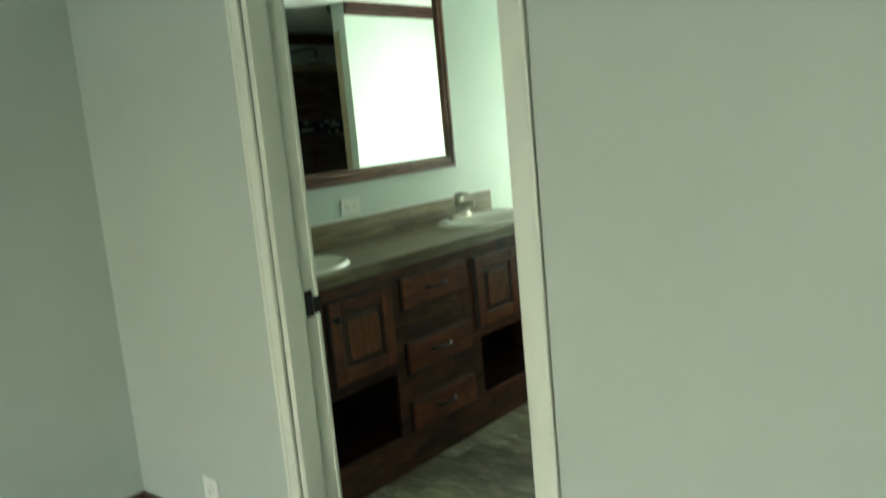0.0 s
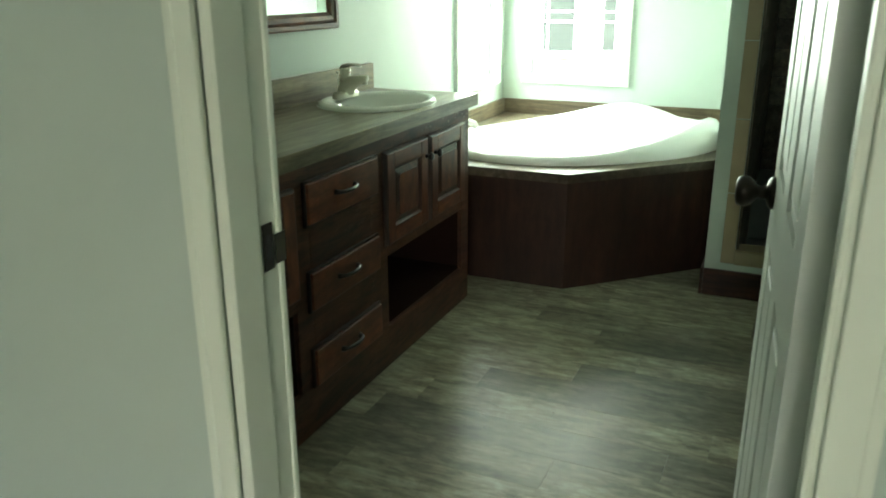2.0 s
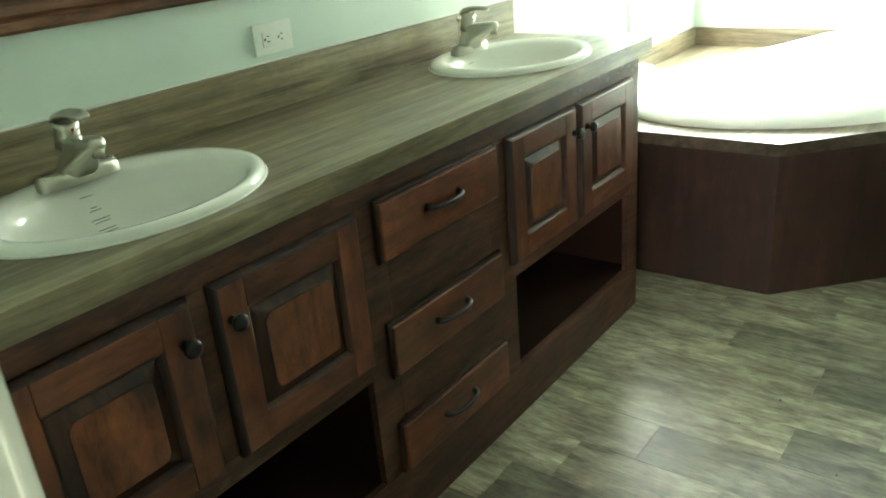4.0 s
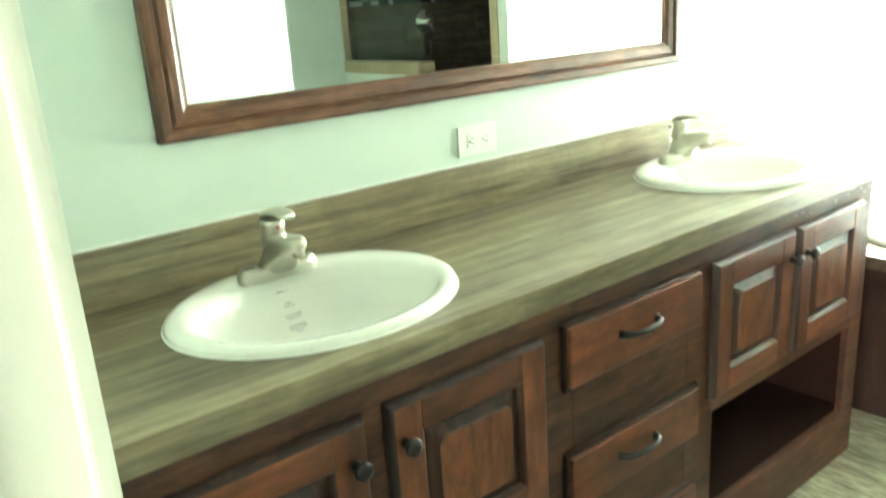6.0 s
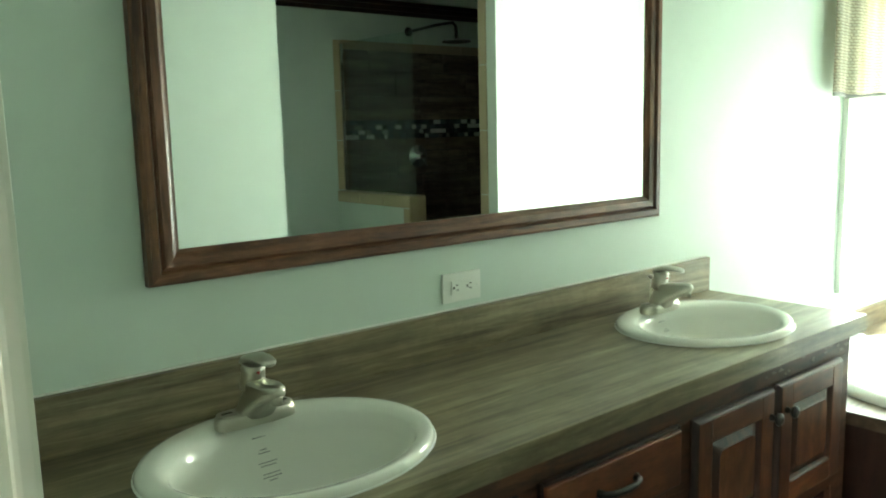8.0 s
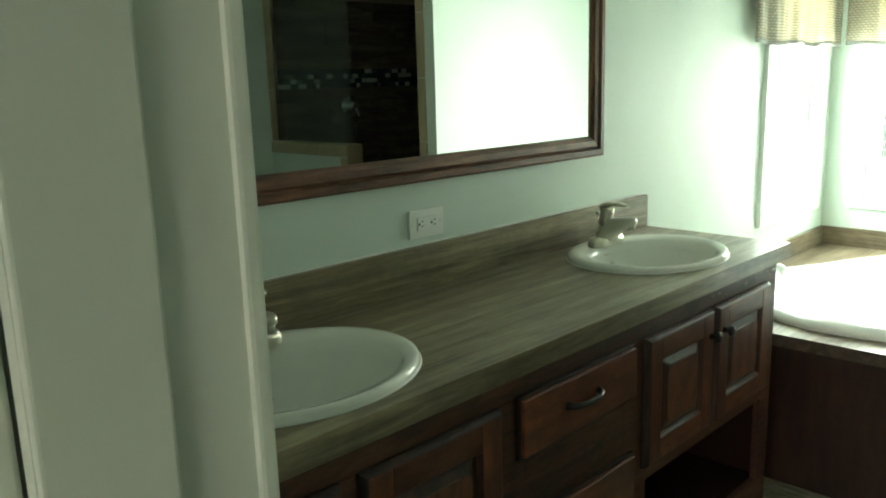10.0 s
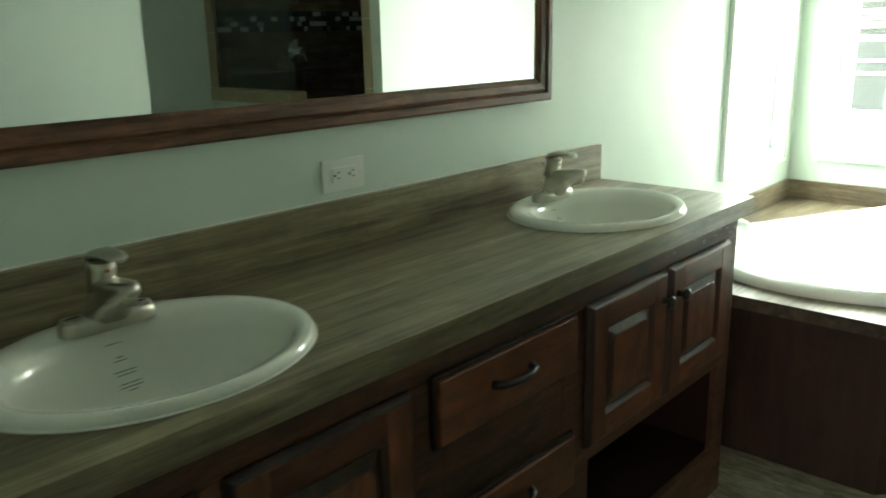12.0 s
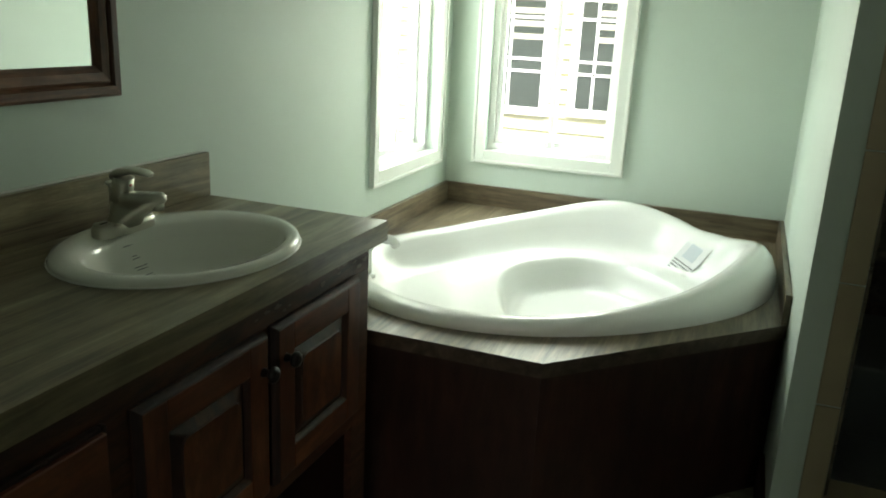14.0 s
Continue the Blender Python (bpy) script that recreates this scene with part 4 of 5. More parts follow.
for horiz, z_in, z_out, a0, a1 in ((True, MZ0 + MW, MZ0, MX0, MX1), (True, MZ1 - MW, MZ1, MX0, MX1), (False, MX0 + MW, MX0, MZ0, MZ1), (False, MX1 - MW, MX1, MZ0, MZ1)):
    bm = bmesh.new()
    steps = ((0.0, 0.0), (0.0, 0.020), (0.10, 0.026), (0.34, 0.026), (0.42, 0.018), (0.52, 0.022), (0.78, 0.020), (0.90, 0.014), (1.0, 0.012), (1.0, 0.0))
    rings = []
    for end, sgn in ((a0, 1), (a1, -1)):
        ring = []
        for f, d in steps:
            across = z_out + (z_in - z_out) * f
            run = end + sgn * MW * f
            ring.append(bm.verts.new((run, -0.002 - d, across) if horiz else (across, -0.002 - d, run)))
        rings.append(ring)
    k = len(steps)
    for i in range(k):
        bm.faces.new((rings[0][i], rings[0][(i + 1) % k], rings[1][(i + 1) % k], rings[1][i]))
    bm.faces.new(rings[0])
    bm.faces.new(rings[1][::-1])
    part("frame_rail", bm, MIRW if horiz else MIRW_V, mirror)

mirror.location.y -= 0.005
mirror.rotation_euler = (0, 0, radians(-0.385))


# outlets
def outlet(at, along, face, wide, tall, decora, label):
    """A receptacle plate: along = run on the wall, face = out of the wall."""
    A, O = Vector(along), Vector(face)
    m = Matrix(((A.x, -O.x, 0, at[0]), (A.y, -O.y, 0, at[1]), (0, 0, 1, at[2]), (0, 0, 0, 1)))
    ob = root("outlet", at, label, "outlet")

    def put(nm, bm, mat, par, lab=""):
        bm.transform(m)
        return part(nm, bm, mat, par, lab)
    bm = bmesh.new()
    box(bm, -wide / 2, -0.006, -tall / 2, wide / 2, 0.0, tall / 2, 0.0025)
    plate = put("cover_plate", bm, PLASTIC, ob)
    horiz = wide > tall
    if decora:
        bm = bmesh.new()
        box(bm, -0.034, -0.0085, -0.0165, 0.034, -0.004, 0.0165, 0.0015)
        rec = put("receptacle", bm, PLASTIC, ob)
        cs = ((-0.021, 0), (0.021, 0))
    else:
        bm = bmesh.new()
        for s in (-1, 1):
            lathe(bm, [(0.017, -0.002), (0.017, 0.0022), (0.015, 0.003)], Matrix.Translation((0, -0.006, s * 0.0195)) @ Matrix.Rotation(radians(90), 4, "X"), 20)
        rec = put("receptacle", bm, PLASTIC, ob)
        cs = ((0, -0.0195), (0, 0.0195))
    y = -0.0093
    for cx, cz in cs:
        bm = bmesh.new()
        for dx, dz, w, h in ((-0.006, 0.003, 0.0022, 0.008), (0.006, 0.003, 0.0022, 0.0065), (0, -0.007, 0.005, 0.005)):
            if horiz:
                dx, dz, w, h = dz, dx, h, w
            box(bm, cx + dx - w / 2, y, cz + dz - h / 2, cx + dx + w / 2, y + 0.0012, cz + dz + h / 2)
        put("slots", bm, SLOT, rec, "dark plug slots")
    for s in (-1, 1) if decora else (0,):
        bm = bmesh.new()
        c = (s * 0.0485, -0.0055, 0) if horiz else (0, -0.0055, 0)
        lathe(bm, [(0.003, 0), (0.003, 0.001), (0.001, 0.0016)], Matrix.Translation(c) @ Matrix.Rotation(radians(90), 4, "X"), 10)
        put("screw", bm, PLASTIC, plate)


outlet((1.077, 0, 1.0285), (1, 0, 0), (0, -1, 0), 0.118, 0.070, True, "white horizontal double outlet with cover plate above the backsplash")
outlet((WX0, -0.630, 0.358), (0, 1, 0), (-1, 0, 0), 0.070, 0.115, False, "white duplex outlet low on the bedroom wall")

# ---------- corner tub ----------
DZ = 0.529
DECK = [(2.256, -0.001), (2.256, -0.856), (2.836, -1.419), (EAST, -1.419), (EAST, -0.001)]
S2 = math.sqrt(0.5)
TU, TV = 2.66, 1.66                   # tub centre along and across the front


def tub_xy(u, v):
    return ((TU + u + TV + v) * S2, (TV + v - TU - u) * S2)


def tub_outline(n, s=1.0, du=0.0):
    out = []
    for k in range(n):
        t = 6.283185 * k / n
        c, si = math.cos(t), math.sin(t)
        a = 0.735 * (1.0 if c > 0 else 1.03)
        b = 0.585 if si < 0 else 0.64
        u = a * math.copysign(abs(c) ** 0.92, c)
        v = b * math.copysign(abs(si) ** 0.92, si)
        # drawn in a little between the back and the two ends
        pinch = 1 - 0.045 * math.exp(-((t - 0.12) / 0.14) ** 2) - 0.20 * math.exp(-((t - 1.95) / 0.62) ** 2)
        out.append((u * s * pinch + du, v * s * pinch, t))
    return out


tubdeck = root("tub_deck", (3.0, -0.7, 0), "corner tub surround with wood-look laminate deck and dark skirt", "tub surround")
bm = bmesh.new()
n = 72
hole = [tub_xy(u, v) for u, v, t in tub_outline(n, 0.93)]
hc = tub_xy(0, 0)


def ray_poly(c, p, poly):
    best = 99.0
    dx, dy = p[0] - c[0], p[1] - c[1]
    for (ax, ay), (bx, by) in zip(poly, poly[1:] + poly[:1]):
        ex, ey = bx - ax, by - ay
        den = dx * ey - dy * ex
        if abs(den) < 1e-9:
            continue
        t = ((ax - c[0]) * ey - (ay - c[1]) * ex) / den
        s = ((ax - c[0]) * dy - (ay - c[1]) * dx) / den
        if t > 0 and -1e-6 <= s <= 1 + 1e-6:
            best = min(best, t)
    return (c[0] + dx * best, c[1] + dy * best)


rim = [ray_poly(hc, p, DECK) for p in hole]
for q in DECK:
    i = min(range(n), key=lambda k: (rim[k][0] - q[0]) ** 2 + (rim[k][1] - q[1]) ** 2)
    rim[i] = q
hv, rv, rb = [[bm.verts.new((x, y, z)) for x, y in pts] for pts, z in ((hole, DZ), (rim, DZ), (rim, DZ - 0.040))]
for i in range(n):
    j = (i + 1) % n
    bm.faces.new((hv[i], hv[j], rv[j], rv[i]))
    bm.faces.new((rv[i], rv[j], rb[j], rb[i]))
# Upright edge faces take the shaded copy of the laminate.
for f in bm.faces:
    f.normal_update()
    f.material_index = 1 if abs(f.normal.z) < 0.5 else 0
part("deck_top", bm, [DECKL, DECKL_SHADE], tubdeck)
bm = bmesh.new()
box(bm, 2.262, -0.019, DZ, EAST - 0.019, -0.001, DZ + 0.089, 0.0015)
part("deck_splash", bm, DECKL, tubdeck)
bm = bmesh.new()
box(bm, EAST - 0.019, -1.401, DZ, EAST - 0.001, -0.001, DZ + 0.089, 0.0015)
part("deck_splash", bm, DECKL_Y, tubdeck)
bm = bmesh.new()
box(bm, 2.832, -1.419, DZ - 0.004, EAST - 0.001, -1.401, DZ + 0.089, 0.0015)
part("deck_splash", bm, DECKL, tubdeck)
bm = bmesh.new()
box(bm, 2.29, -0.846, 0, 2.306, 0, DZ - 0.04, 0.002)
part("skirt_panel", bm, SKIRT, tubdeck)
bm = bmesh.new()
prism(bm, [(2.29, -0.846), (2.306, -0.846), (2.868, -1.405), (2.857, -1.416)], 0, DZ - 0.04, 0.002)
part("skirt_panel", bm, SKIRT, tubdeck)

tub = root("corner_bathtub", (3.05, -0.7, DZ), "glossy white acrylic oval corner soaking bathtub, empty", "bathtub")
n = 96


def head_end(t):
    return math.exp(-((((t + 0.82) + 3.1416) % 6.2832 - 3.1416) / 0.72) ** 2)


def rim_lift(t):
    """How far the rim stands above the deck, round the tub."""
    peak = math.exp(-((t - 0.70) / 0.47) ** 2)
    return 0.034 + 0.076 * peak + 0.105 * head_end(t)


rings = [(1.0, 0, 0.0, 0), (1.004, 0.35, 0.0, 0.1), (0.995, 0.7, 0.0, 0.4), (0.975, 0.93, 0.0, 0.75), (0.945, 1.0, 0.0, 1), (0.91, 0.93, 0.0, 1), (0.88, 0.7, -0.005, 0.95), (0.85, 0.35, -0.022, 0.85), (0.80, 0.12, -0.05, 0.6), (0.75, 0.0, -0.07, 0.25), (0.71, 0.0, -0.079, 0)]
bm = bmesh.new()
vr = []
for s, f, dz, lean in rings:
    ring = []
    for k in range(n):
        t = 6.283185 * k / n
        u, v = tub_outline(n, s - 0.062 * lean * head_end(t))[k][:2]
        x, y = tub_xy(u, v)
        ring.append(bm.verts.new((x, y, DZ + 0.001 + f * rim_lift(t) + dz)))
    vr.append(ring)
# sunken well with a rounded ledge round it
for w, dz in ((1.0, -0.081), (0.975, -0.087), (0.95, -0.099), (0.92, -0.125), (0.875, -0.165), (0.80, -0.190), (0.68, -0.200), (0.3, -0.206), (0.05, -0.208)):
    ring = []
    for k in range(n):
        t = 6.283185 * k / n
        c, si = math.cos(t), math.sin(t)
        v = 0.345 * w * math.copysign(abs(si) ** 0.72, si)
        u = 0.13 + (0.32 * c ** 0.9 if c > 0 else -0.36 * (-c) ** 0.66) * w + 0.45 * v * (1 - c) / 2
        x, y = tub_xy(u, v)
        ring.append(bm.verts.new((x, y, DZ + dz)))
    vr.append(ring)
for r0, r1 in zip(vr, vr[1:]):
    for k in range(n):
        bm.faces.new((r0[k], r0[(k + 1) % n], r1[(k + 1) % n], r1[k])).smooth = True
bm.faces.new(vr[-1])
shell = part("tub_shell", bm, ACRYL, tub)
shell_at = shell.matrix_basis.translation + tub.location
bm = bmesh.new()
lathe(bm, [(0.03, 0.0), (0.03, 0.004), (0.02, 0.006), (0.005, 0.004)], Matrix.Translation((*tub_xy(-0.02, 0.0), DZ - 0.208)), 20)
part("drain", bm, CHROME, tub)

# label lies on the inner wall of the head end
spot = Vector((*tub_xy(0.545, 0.020), DZ + 0.012))
face = min((q for q in shell.data.polygons if len(q.vertices) == 4), key=lambda q: (q.center + shell_at - spot).length)
nrm = face.normal if face.normal.z > 0 else -face.normal
side = Vector((-nrm.y, nrm.x, 0)).normalized()
down = side.cross(nrm)
lm = Matrix.Translation(face.center + shell_at + nrm * 0.0035) @ Matrix((down, side, nrm)).transposed().to_4x4() @ Matrix.Rotation(radians(-16), 4, "Z")
spot = lm.translation
bm = bmesh.new()
b = bmesh.new()
box(b, -0.080, -0.055, 0.0, 0.080, 0.055, 0.001)
join(bm, b, lm)
sticker = single("paper_label", bm, plain("white_paper", (0.78, 0.80, 0.80), 0.6), tuple(spot), "white printed paper label stuck inside the tub", "label")
BASE[sticker.name] = spot.copy()
b = bmesh.new()
box(b, -0.050, -0.028, 0.001, 0.012, 0.028, 0.0016)
b.transform(lm)
part("printed_block", b, plain("pale_blue_print", (0.60, 0.66, 0.70), 0.6), sticker, "pale blue printed block")
for k in range(4):
    b = bmesh.new()
    box(b, 0.030 + k * 0.012, -0.048, 0.001, 0.034 + k * 0.012, 0.048 - 0.012 * (k % 2), 0.0016)
    b.transform(lm)
    part("printed_line", b, INK, sticker, "small grey printed line")

spout = root("tub_spout", (2.650, -0.186, DZ), "white deck-mounted tub spout beside the vanity", "faucet")
bm = bmesh.new()
sx, sy = 2.650, -0.186
lathe(bm, [(0.03, -0.001), (0.03, 0.008), (0.02, 0.014)], Matrix.Translation((sx, sy, DZ)), 20)
tube(bm, [(sx, sy, DZ + 0.008), (sx, sy, DZ + 0.085), (sx + 0.012, sy - 0.012, DZ + 0.115), (sx + 0.036, sy - 0.036, DZ + 0.122), (sx + 0.062, sy - 0.062, DZ + 0.110), (sx + 0.070, sy - 0.070, DZ + 0.092)], [0.019, 0.018, 0.018, 0.017, 0.016, 0.015], 16)
part("spout_pipe", bm, ACRYL, spout)

# ---------- shower ----------
def tiles(parent, x_axis, fixed, a0, a1, z0, z1, normal, skip=None, size=0.60, height=0.152):
    """Plank tiles in running bond on one wall, each a piece of its own."""
    cache = {}
    row = 0
    z = z0
    while z < z1 - 0.02:
        top = min(z + height, z1)
        if skip and skip[0] - 1e-6 <= z < skip[1]:
            z = skip[1]
            continue
        if skip and z < skip[0] < top + 0.03:
            top = skip[0]
        a = a0 - (row % 3) * size / 3
        while a < a1 - 0.01:
            p, q = max(a, a0), min(a + size, a1)
            if q - p > 0.02:
                key = (round(q - p, 3), round(top - z, 3))
                if key not in cache:
                    bm = bmesh.new()
                    w, h = key[0] - 0.004, key[1] - 0.004
                    if x_axis:
                        box(bm, -w / 2, -0.004, -h / 2, w / 2, 0.004, h / 2, 0.0015, 1)
                    else:
                        box(bm, -0.004, -w / 2, -h / 2, 0.004, w / 2, h / 2, 0.0015, 1)
                    cache[key] = mesh_of("tile", bm, TILE)
                ob = new("tile", cache[key])
                ob.parent = parent
                ob.location = ((p + q) / 2, fixed + normal * 0.006, (z + top) / 2) if x_axis else (fixed + normal * 0.006, (p + q) / 2, (z + top) / 2)
            a += size
        z = top
        row += 1


def mosaic(parent, x_axis, fixed, a0, a1, z0, z1, normal):
    bm = bmesh.new()
    rows = 4
    h = (z1 - z0) / rows
    rnd = random.Random(5)
    for r in range(rows):
        a = a0
        while a < a1 - 0.01:
            w = rnd.choice((0.03, 0.045, 0.06))
            b = min(a + w, a1)
            lo, hi = sorted((fixed, fixed + normal * rnd.uniform(0.008, 0.012)))
            if x_axis:
                box(bm, a + 0.001, lo, z0 + r * h + 0.001, b - 0.001, hi, z0 + (r + 1) * h - 0.001)
            else:
                box(bm, lo, a + 0.001, z0 + r * h + 0.001, hi, b - 0.001, z0 + (r + 1) * h - 0.001)
            a = b
    ob = part("mosaic_band", bm, MOSAIC, parent, "band of blue, grey and white glass mosaic")
    return tagged(ob, kind="stuff")


bm = bmesh.new()
box(bm, PX + 0.10, SOUTH, 0.02, EAST, PY1, 0.055)
pan = single("shower_pan", bm, PANM, (3.15, -2.2, 0.02), "grey molded shower floor pan", "shower")
bm = bmesh.new()
box(bm, 3.22, SOUTH + 0.012, 0.055, EAST - 0.012, PY1 - 0.012, 0.30, 0.015, 3)
part("seat", bm, PANM, pan)
bm = bmesh.new()
box(bm, PX, -2.13, 0, PX + 0.10, PY1, 0.205)
curb = setting("wall_shower_curb", bm, WALL, "low painted shower curb capped with beige tile", "shower curb")


def trim_tiles(parent, boxes):
    for b in boxes:
        bm = bmesh.new()
        box(bm, *b, 0.002, 1)
        part("trim_tile", bm, BEIGE, parent)


part_wall = bpy.data.objects["wall_partition"]
knee = bpy.data.objects["wall_knee"]
south = bpy.data.objects["wall_south"]
east = bpy.data.objects["wall_east"]
zs = [0.15, 0.46, 0.77, 1.08, 1.39, 1.70, 2.03]
trim_tiles(part_wall, [(PX - 0.006, PY1 + 0.001, a + 0.0015, PX, -1.484, b - 0.0015) for a, b in zip(zs, zs[1:])])
trim_tiles(curb, [(PX - 0.006, a - 0.0015, 0.15, PX, b + 0.0015, 0.212) for b, a in zip((-2.13, -1.89), (-1.89, PY1))])
trim_tiles(curb, [(PX - 0.006, a - 0.0015, 0.205, PX + 0.10, b + 0.0015, 0.213) for b, a in zip((-2.126, -1.89), (-1.89, PY1 - 0.001))])
ks = [SOUTH, -2.62, -2.38, -2.13]
trim_tiles(knee, [(PX - 0.006, a + 0.0015, 0.975, PX, b - 0.0015, 1.032) for a, b in zip(ks, ks[1:])])
trim_tiles(knee, [(PX - 0.006, a + 0.0015, 1.032, PX + 0.106, b - 0.0015, 1.042) for a, b in zip(ks, ks[1:])])
trim_tiles(knee, [(PX - 0.006, -2.185, a + 0.0015, PX, -2.13, b - 0.0015) for a, b in zip((0.21, 0.5, 0.74), (0.5, 0.74, 0.973))])
trim_tiles(knee, [(PX - 0.006, -2.13, a + 0.0015, PX + 0.106, -2.122, b - 0.0015) for a, b in zip((0.215, 0.5, 0.76), (0.5, 0.76, 1.04))])
trim_tiles(south, [(PX + 0.002, SOUTH, a + 0.0015, PX + 0.052, SOUTH + 0.010, b - 0.0015) for a, b in zip((1.045, 1.35, 1.65), (1.35, 1.65, 1.955))])
hs = [PX + 0.054, 2.90, 3.20, 3.50, EAST - 0.012]
trim_tiles(south, [(a + 0.0015, SOUTH, 1.90, b - 0.0015, SOUTH + 0.010, 1.955) for a, b in zip(hs, hs[1:])])
trim_tiles(east, [(EAST - 0.010, b + 0.0015, 1.90, EAST, a - 0.0015, 1.955) for a, b in zip((PY1 - 0.012, -1.88, -2.21, -2.54), (-1.88, -2.21, -2.54, SOUTH + 0.012))])

glass = root("shower_glass", (PX + 0.05, -2.5, 1.042), "fixed clear frameless shower glass panel on the knee wall", "shower glass")
bm = bmesh.new()
box(bm, PX + 0.046, SOUTH + 0.012, 1.043, PX + 0.054, -2.135, 1.93)
g = part("glass_panel", bm, GLASS, glass)
g.visible_shadow = False
bm = bmesh.new()
box(bm, PX + 0.040, SOUTH + 0.0105, 1.043, PX + 0.060, SOUTH + 0.022, 1.93, 0.001)
part("wall_channel", bm, CHROME, glass)

head = root("rain_shower", (3.06, SOUTH + 0.012, 2.03), "chrome rain shower head on a wall arm", "shower head")
bm = bmesh.new()
lathe(bm, [(0.03, 0), (0.028, 0.006), (0.012, 0.012)], Matrix.Translation((3.06, SOUTH + 0.009, 2.03)) @ Matrix.Rotation(radians(-90), 4, "X"), 18)
tube(bm, [(3.06, SOUTH + 0.012, 2.03), (3.06, SOUTH + 0.30, 2.04), (3.06, SOUTH + 0.46, 2.035), (3.06, SOUTH + 0.485, 2.01), (3.06, SOUTH + 0.49, 1.94)], 0.010, 12)
part("arm", bm, BRONZE, head)
bm = bmesh.new()
lathe(bm, [(0.012, 0.02), (0.03, 0.012), (0.085, 0.004), (0.09, -0.004), (0.085, -0.008)], Matrix.Translation((3.06, SOUTH + 0.49, 1.925)), 28)
part("rose", bm, CHROME, head)
valve = root("shower_valve", (3.11, SOUTH + 0.012, 1.23), "chrome round shower valve with lever on the tiled wall", "shower valve")
bm = bmesh.new()
lathe(bm, [(0.075, 0), (0.073, 0.008), (0.03, 0.014), (0.026, 0.05), (0.012, 0.056)], Matrix.Translation((3.11, SOUTH + 0.009, 1.23)) @ Matrix.Rotation(radians(-90), 4, "X"), 28)
part("escutcheon", bm, CHROME, valve)
bm = bmesh.new()
tube(bm, [(3.11, SOUTH + 0.05, 1.23), (3.13, SOUTH + 0.06, 1.19), (3.14, SOUTH + 0.062, 1.16)], [0.012, 0.009, 0.007], 12)
part("lever", bm, CHROME, valve)

# ---------- bedroom floor things ----------
vent = root("floor_register", (-0.38, -0.42, BED_FLOOR), "tan metal floor register beside the baseboard", "floor vent")
bm = bmesh.new()
frx = (-0.52, -0.26, -0.480, -0.360)
box(bm, frx[0], frx[2], BED_FLOOR, frx[1], frx[3], BED_FLOOR + 0.006, 0.002)
part("register_plate", bm, VENTM, vent)
for k in range(9):
    bm = bmesh.new()
    x = frx[0] + 0.025 + k * 0.025
    box(bm, x, frx[2] + 0.02, BED_FLOOR + 0.006, x + 0.006, frx[3] - 0.02, BED_FLOOR + 0.0085)
    part("slat", bm, VENTM, vent)
bm = bmesh.new()
box(bm, -0.80, -0.305, BED_FLOOR, -0.30, -0.275, BED_FLOOR + 0.012, 0.003)
single("moulding_strip", bm, STICK, (-0.55, -0.29, BED_FLOOR), "loose white moulding strip lying on the carpet", "moulding")

bm = bmesh.new()
rnd = random.Random(3)
for x, y in ((1.46, -1.24), (1.28, -1.27), (1.22, -1.12), (1.55, -0.99), (1.7, -1.05), (1.05, -0.95), (0.75, -1.2), (1.9, -1.2)):
    b = bmesh.new()
    bmesh.ops.create_icosphere(b, subdivisions=1, radius=0.0035)
    for v in b.verts:
        v.co *= rnd.uniform(0.5, 1.2)
    join(bm, b, Matrix.Translation((x, y, 0.0015)) @ Matrix.Diagonal((1.3, 0.8, 0.5, 1)))
tagged(single("floor_debris", bm, SLOT, (1.4, -1.1, 0), "tiny dark crumbs of building debris on the floor", "debris"), kind="stuff")

# ---------- outdoors ----------
bm = bmesh.new()
box(bm, -120, -120, -1.0, 160, 160, -0.9)
setting("ground", bm, DIRT, "pale bare ground outside", "ground")

HX = 6.3
house = root("neighbour_house", (HX, 0, -0.9), "neighbouring house clad in cream lap siding with white windows", "house")
bm = bmesh.new()
box(bm, HX + 0.02, -7, -0.9, HX + 6, 2.4, 3.0)
part("wall", bm, VINYL, house)
lap = 0.105
zb = 0.45
made = {}
for k in range(24):
    bm = bmesh.new()
    z = zb + k * lap
    v = [bm.verts.new(c) for c in ((HX - 0.006, -7, z), (HX - 0.006, 2.4, z), (HX + 0.018, 2.4, z + lap + 0.004), (HX + 0.018, -7, z + lap + 0.004), (HX + 0.018, -7, z), (HX + 0.018, 2.4, z))]
    for q in ((0, 1, 2, 3), (0, 4, 5, 1), (0, 3, 4), (1, 5, 2)):
        bm.faces.new([v[i] for i in q])
    part("siding_board", bm, SIDING, house)
bm = bmesh.new()
prism(bm, [(HX - 0.4, -7.3), (HX + 6.4, -7.3), (HX + 6.4, 2.7), (HX - 0.4, 2.7)], 3.0, 3.14)
part("roof", bm, plain("grey_roof", (0.12, 0.11, 0.10), 0.9), house)


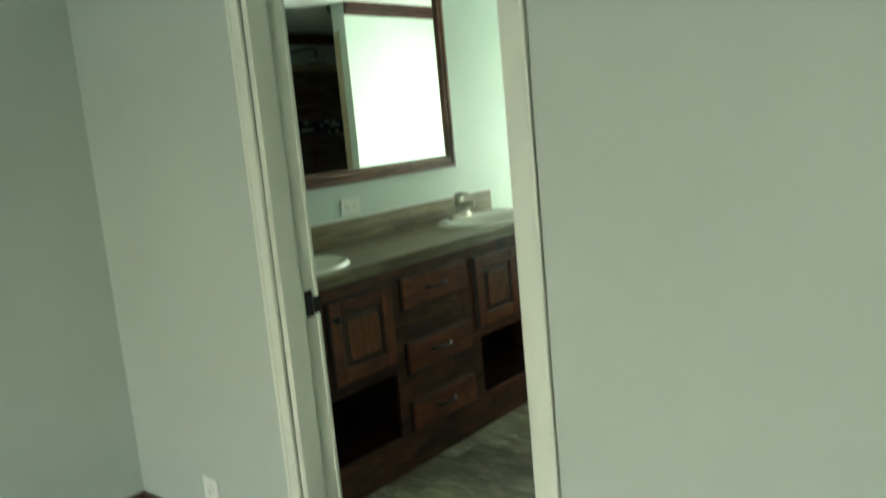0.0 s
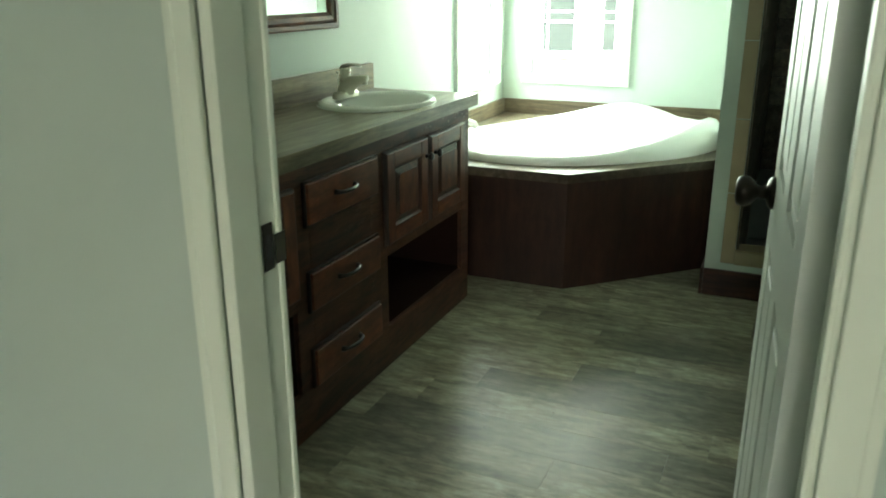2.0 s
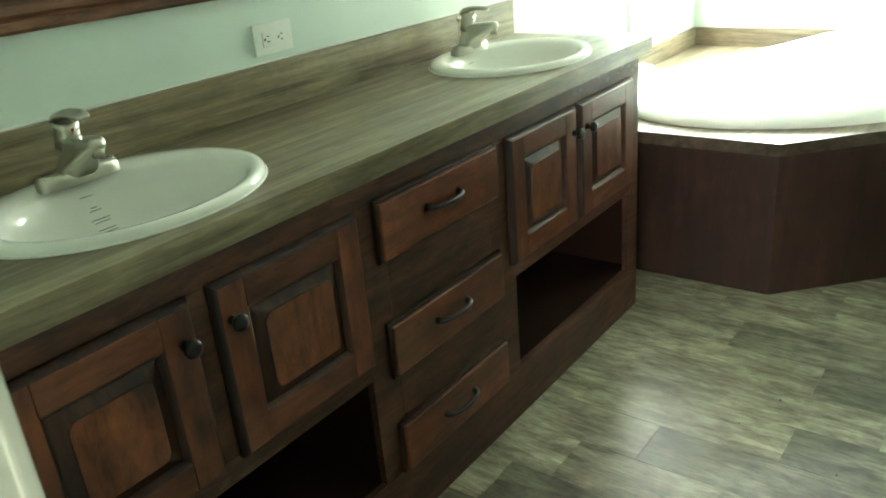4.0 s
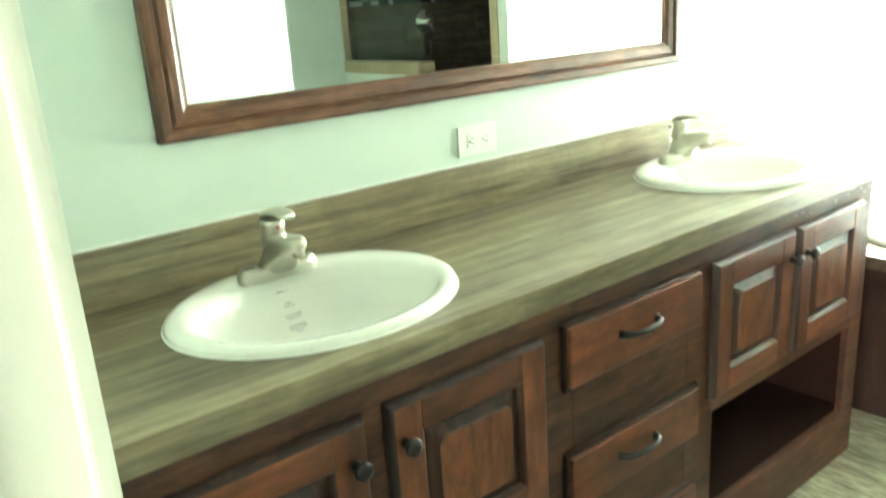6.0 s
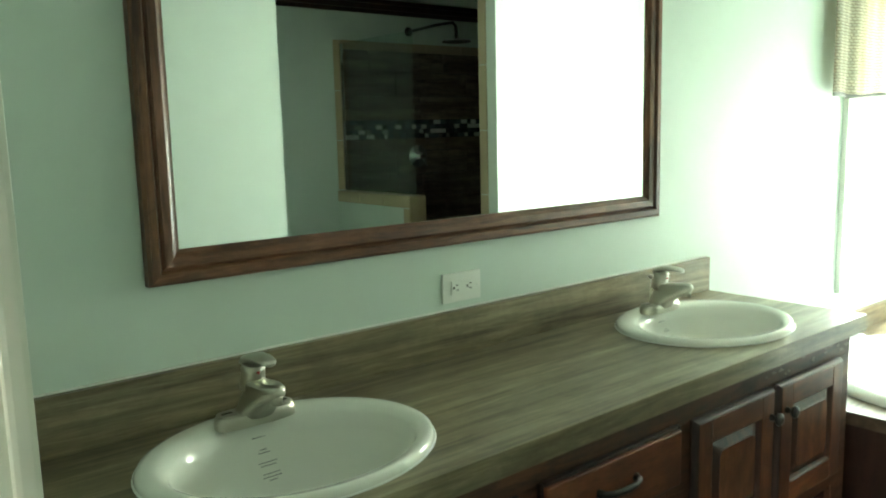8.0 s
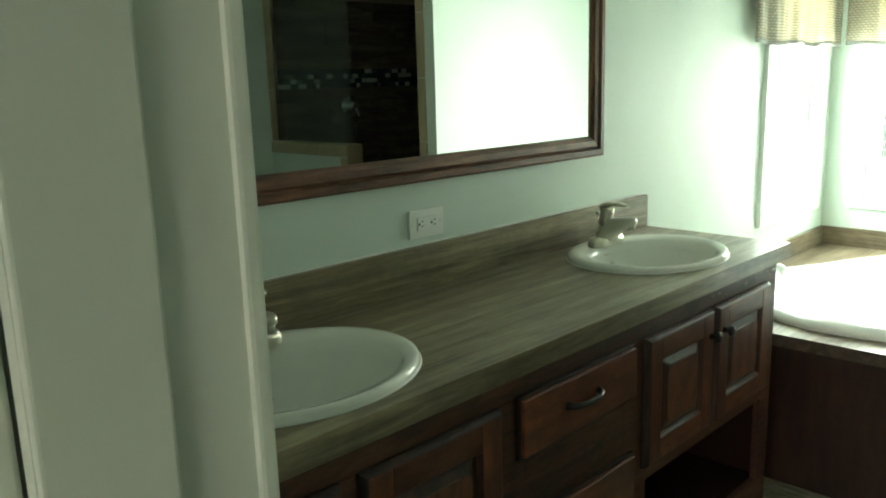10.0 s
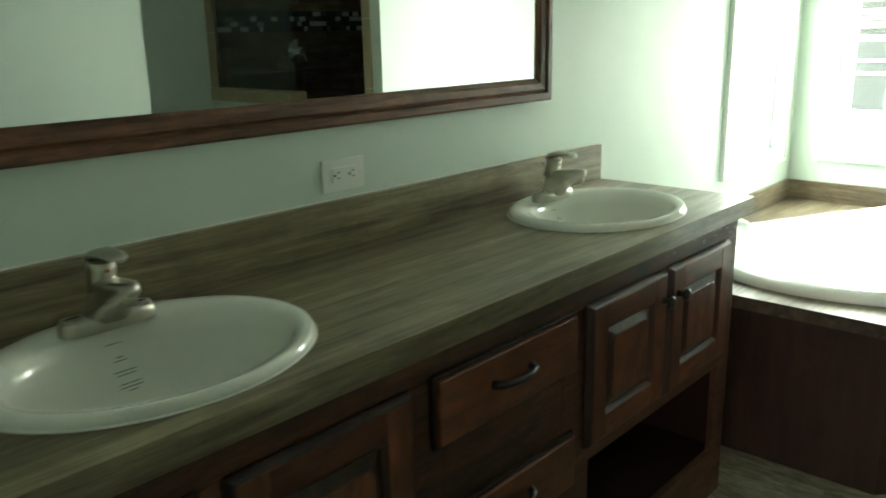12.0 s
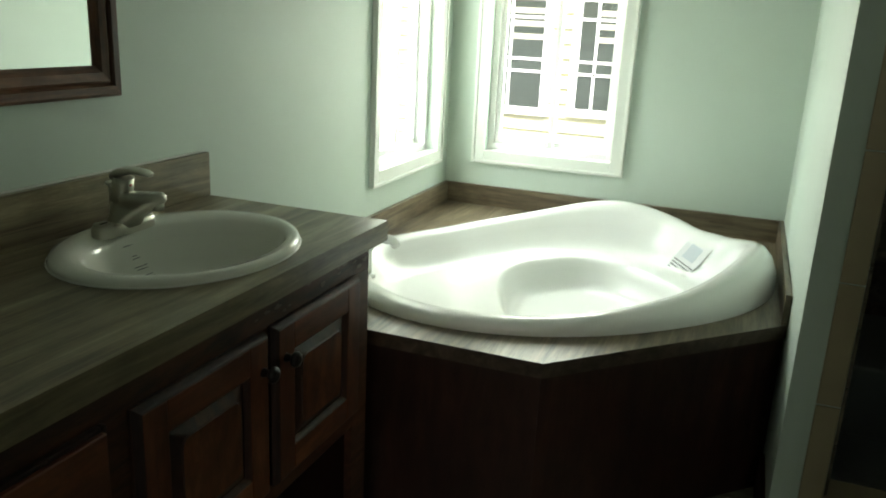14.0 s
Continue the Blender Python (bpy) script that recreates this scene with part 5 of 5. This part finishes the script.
def house_window(y0, y1, z0, z1):
    bm = bmesh.new()
    x = HX - 0.03
    for a, b, c, d in ((y0 - 0.06, y0, z0 - 0.06, z1 + 0.06), (y1, y1 + 0.06, z0 - 0.06, z1 + 0.06), (y0, y1, z0 - 0.06, z0), (y0, y1, z1, z1 + 0.06)):
        box(bm, x, a, c, HX + 0.03, b, d, 0.004)
    w = part("window", bm, VINYL, house)
    bm = bmesh.new()
    box(bm, HX - 0.020, y0, z0, HX - 0.010, y1, z1)
    part("pane", bm, DARKGLASS, w)
    bm = bmesh.new()
    ym = y1 - (y1 - y0) * 0.33
    for a, b, p, q in ((ym - 0.010, ym + 0.010, z0, z1), (y0, y1, 0.968, 0.988), (y0, y1, 1.055, 1.075), (y0, y1, 1.345, 1.365), (y0, y1, 1.475, 1.495)):
        box(bm, HX - 0.028, a, p, HX - 0.018, b, q)
    part("grille", bm, VINYL, w)
    for k in range(7):
        bm = bmesh.new()
        box(bm, HX - 0.0235, y0, z1 - 0.09 * k - 0.06, HX - 0.0195, ym - 0.012, z1 - 0.09 * k - 0.02)
        part("blind_slat", bm, BLINDM, w)


house_window(-0.40, -0.05, 0.735, 1.80)
house_window(0.215, 0.575, 0.72, 1.80)

# ---------- pieces of floor and shower walls ----------
rnd = random.Random(11)
PW = 0.1575
cache = {}
x = 0.814 - 6 * PW
while x < EAST:
    p, q = max(x, WX0 + 0.012), min(x + PW, EAST)
    y = SOUTH - rnd.uniform(0.0, 0.9)
    while y < 0:
        a, b = max(y, SOUTH), min(y + 0.92, 0.0)
        if b - a > 0.01 and q - p > 0.01:
            key = (round(q - p, 3), round(b - a, 2))
            if key not in cache:
                bm = bmesh.new()
                box(bm, -(q - p) / 2 + 0.0003, -(b - a) / 2 + 0.0003, -0.004, (q - p) / 2 - 0.0003, (b - a) / 2 - 0.0003, 0.0, 0.0004, 1)
                cache[key] = mesh_of("plank", bm, PLANK)
            ob = new("plank", cache[key])
            ob.parent = floor
            ob.location = ((p + q) / 2, (a + b) / 2, 0.0)
        y += 0.92
    x += PW

for wob, dims in ((south, (PX + 0.054, SOUTH, 0.05, EAST - 0.002, SOUTH + 0.003, 1.90)), (east, (EAST - 0.003, SOUTH + 0.003, 0.05, EAST, PY1 - 0.003, 1.90)), (part_wall, (PX + 0.008, PY1 - 0.003, 0.05, EAST - 0.003, PY1, 1.955))):
    bm = bmesh.new()
    box(bm, *dims)
    part("tile_backing", bm, GROUT, wob, "dark grout behind the tiles")
BANDZ = (1.350, 1.468)
tiles(south, True, SOUTH, PX + 0.054, EAST - 0.012, 0.05, 1.90, 1, BANDZ)
tiles(east, False, EAST, SOUTH + 0.012, PY1 - 0.012, 0.05, 1.90, -1, BANDZ)
tiles(part_wall, True, PY1, PX + 0.01, EAST - 0.012, 0.05, 1.955, -1, BANDZ)
mosaic(south, True, SOUTH, PX + 0.054, EAST - 0.012, *BANDZ, 1)
mosaic(east, False, EAST, SOUTH + 0.014, PY1 - 0.014, *BANDZ, -1)
mosaic(part_wall, True, PY1, PX + 0.01, EAST - 0.014, *BANDZ, -1)
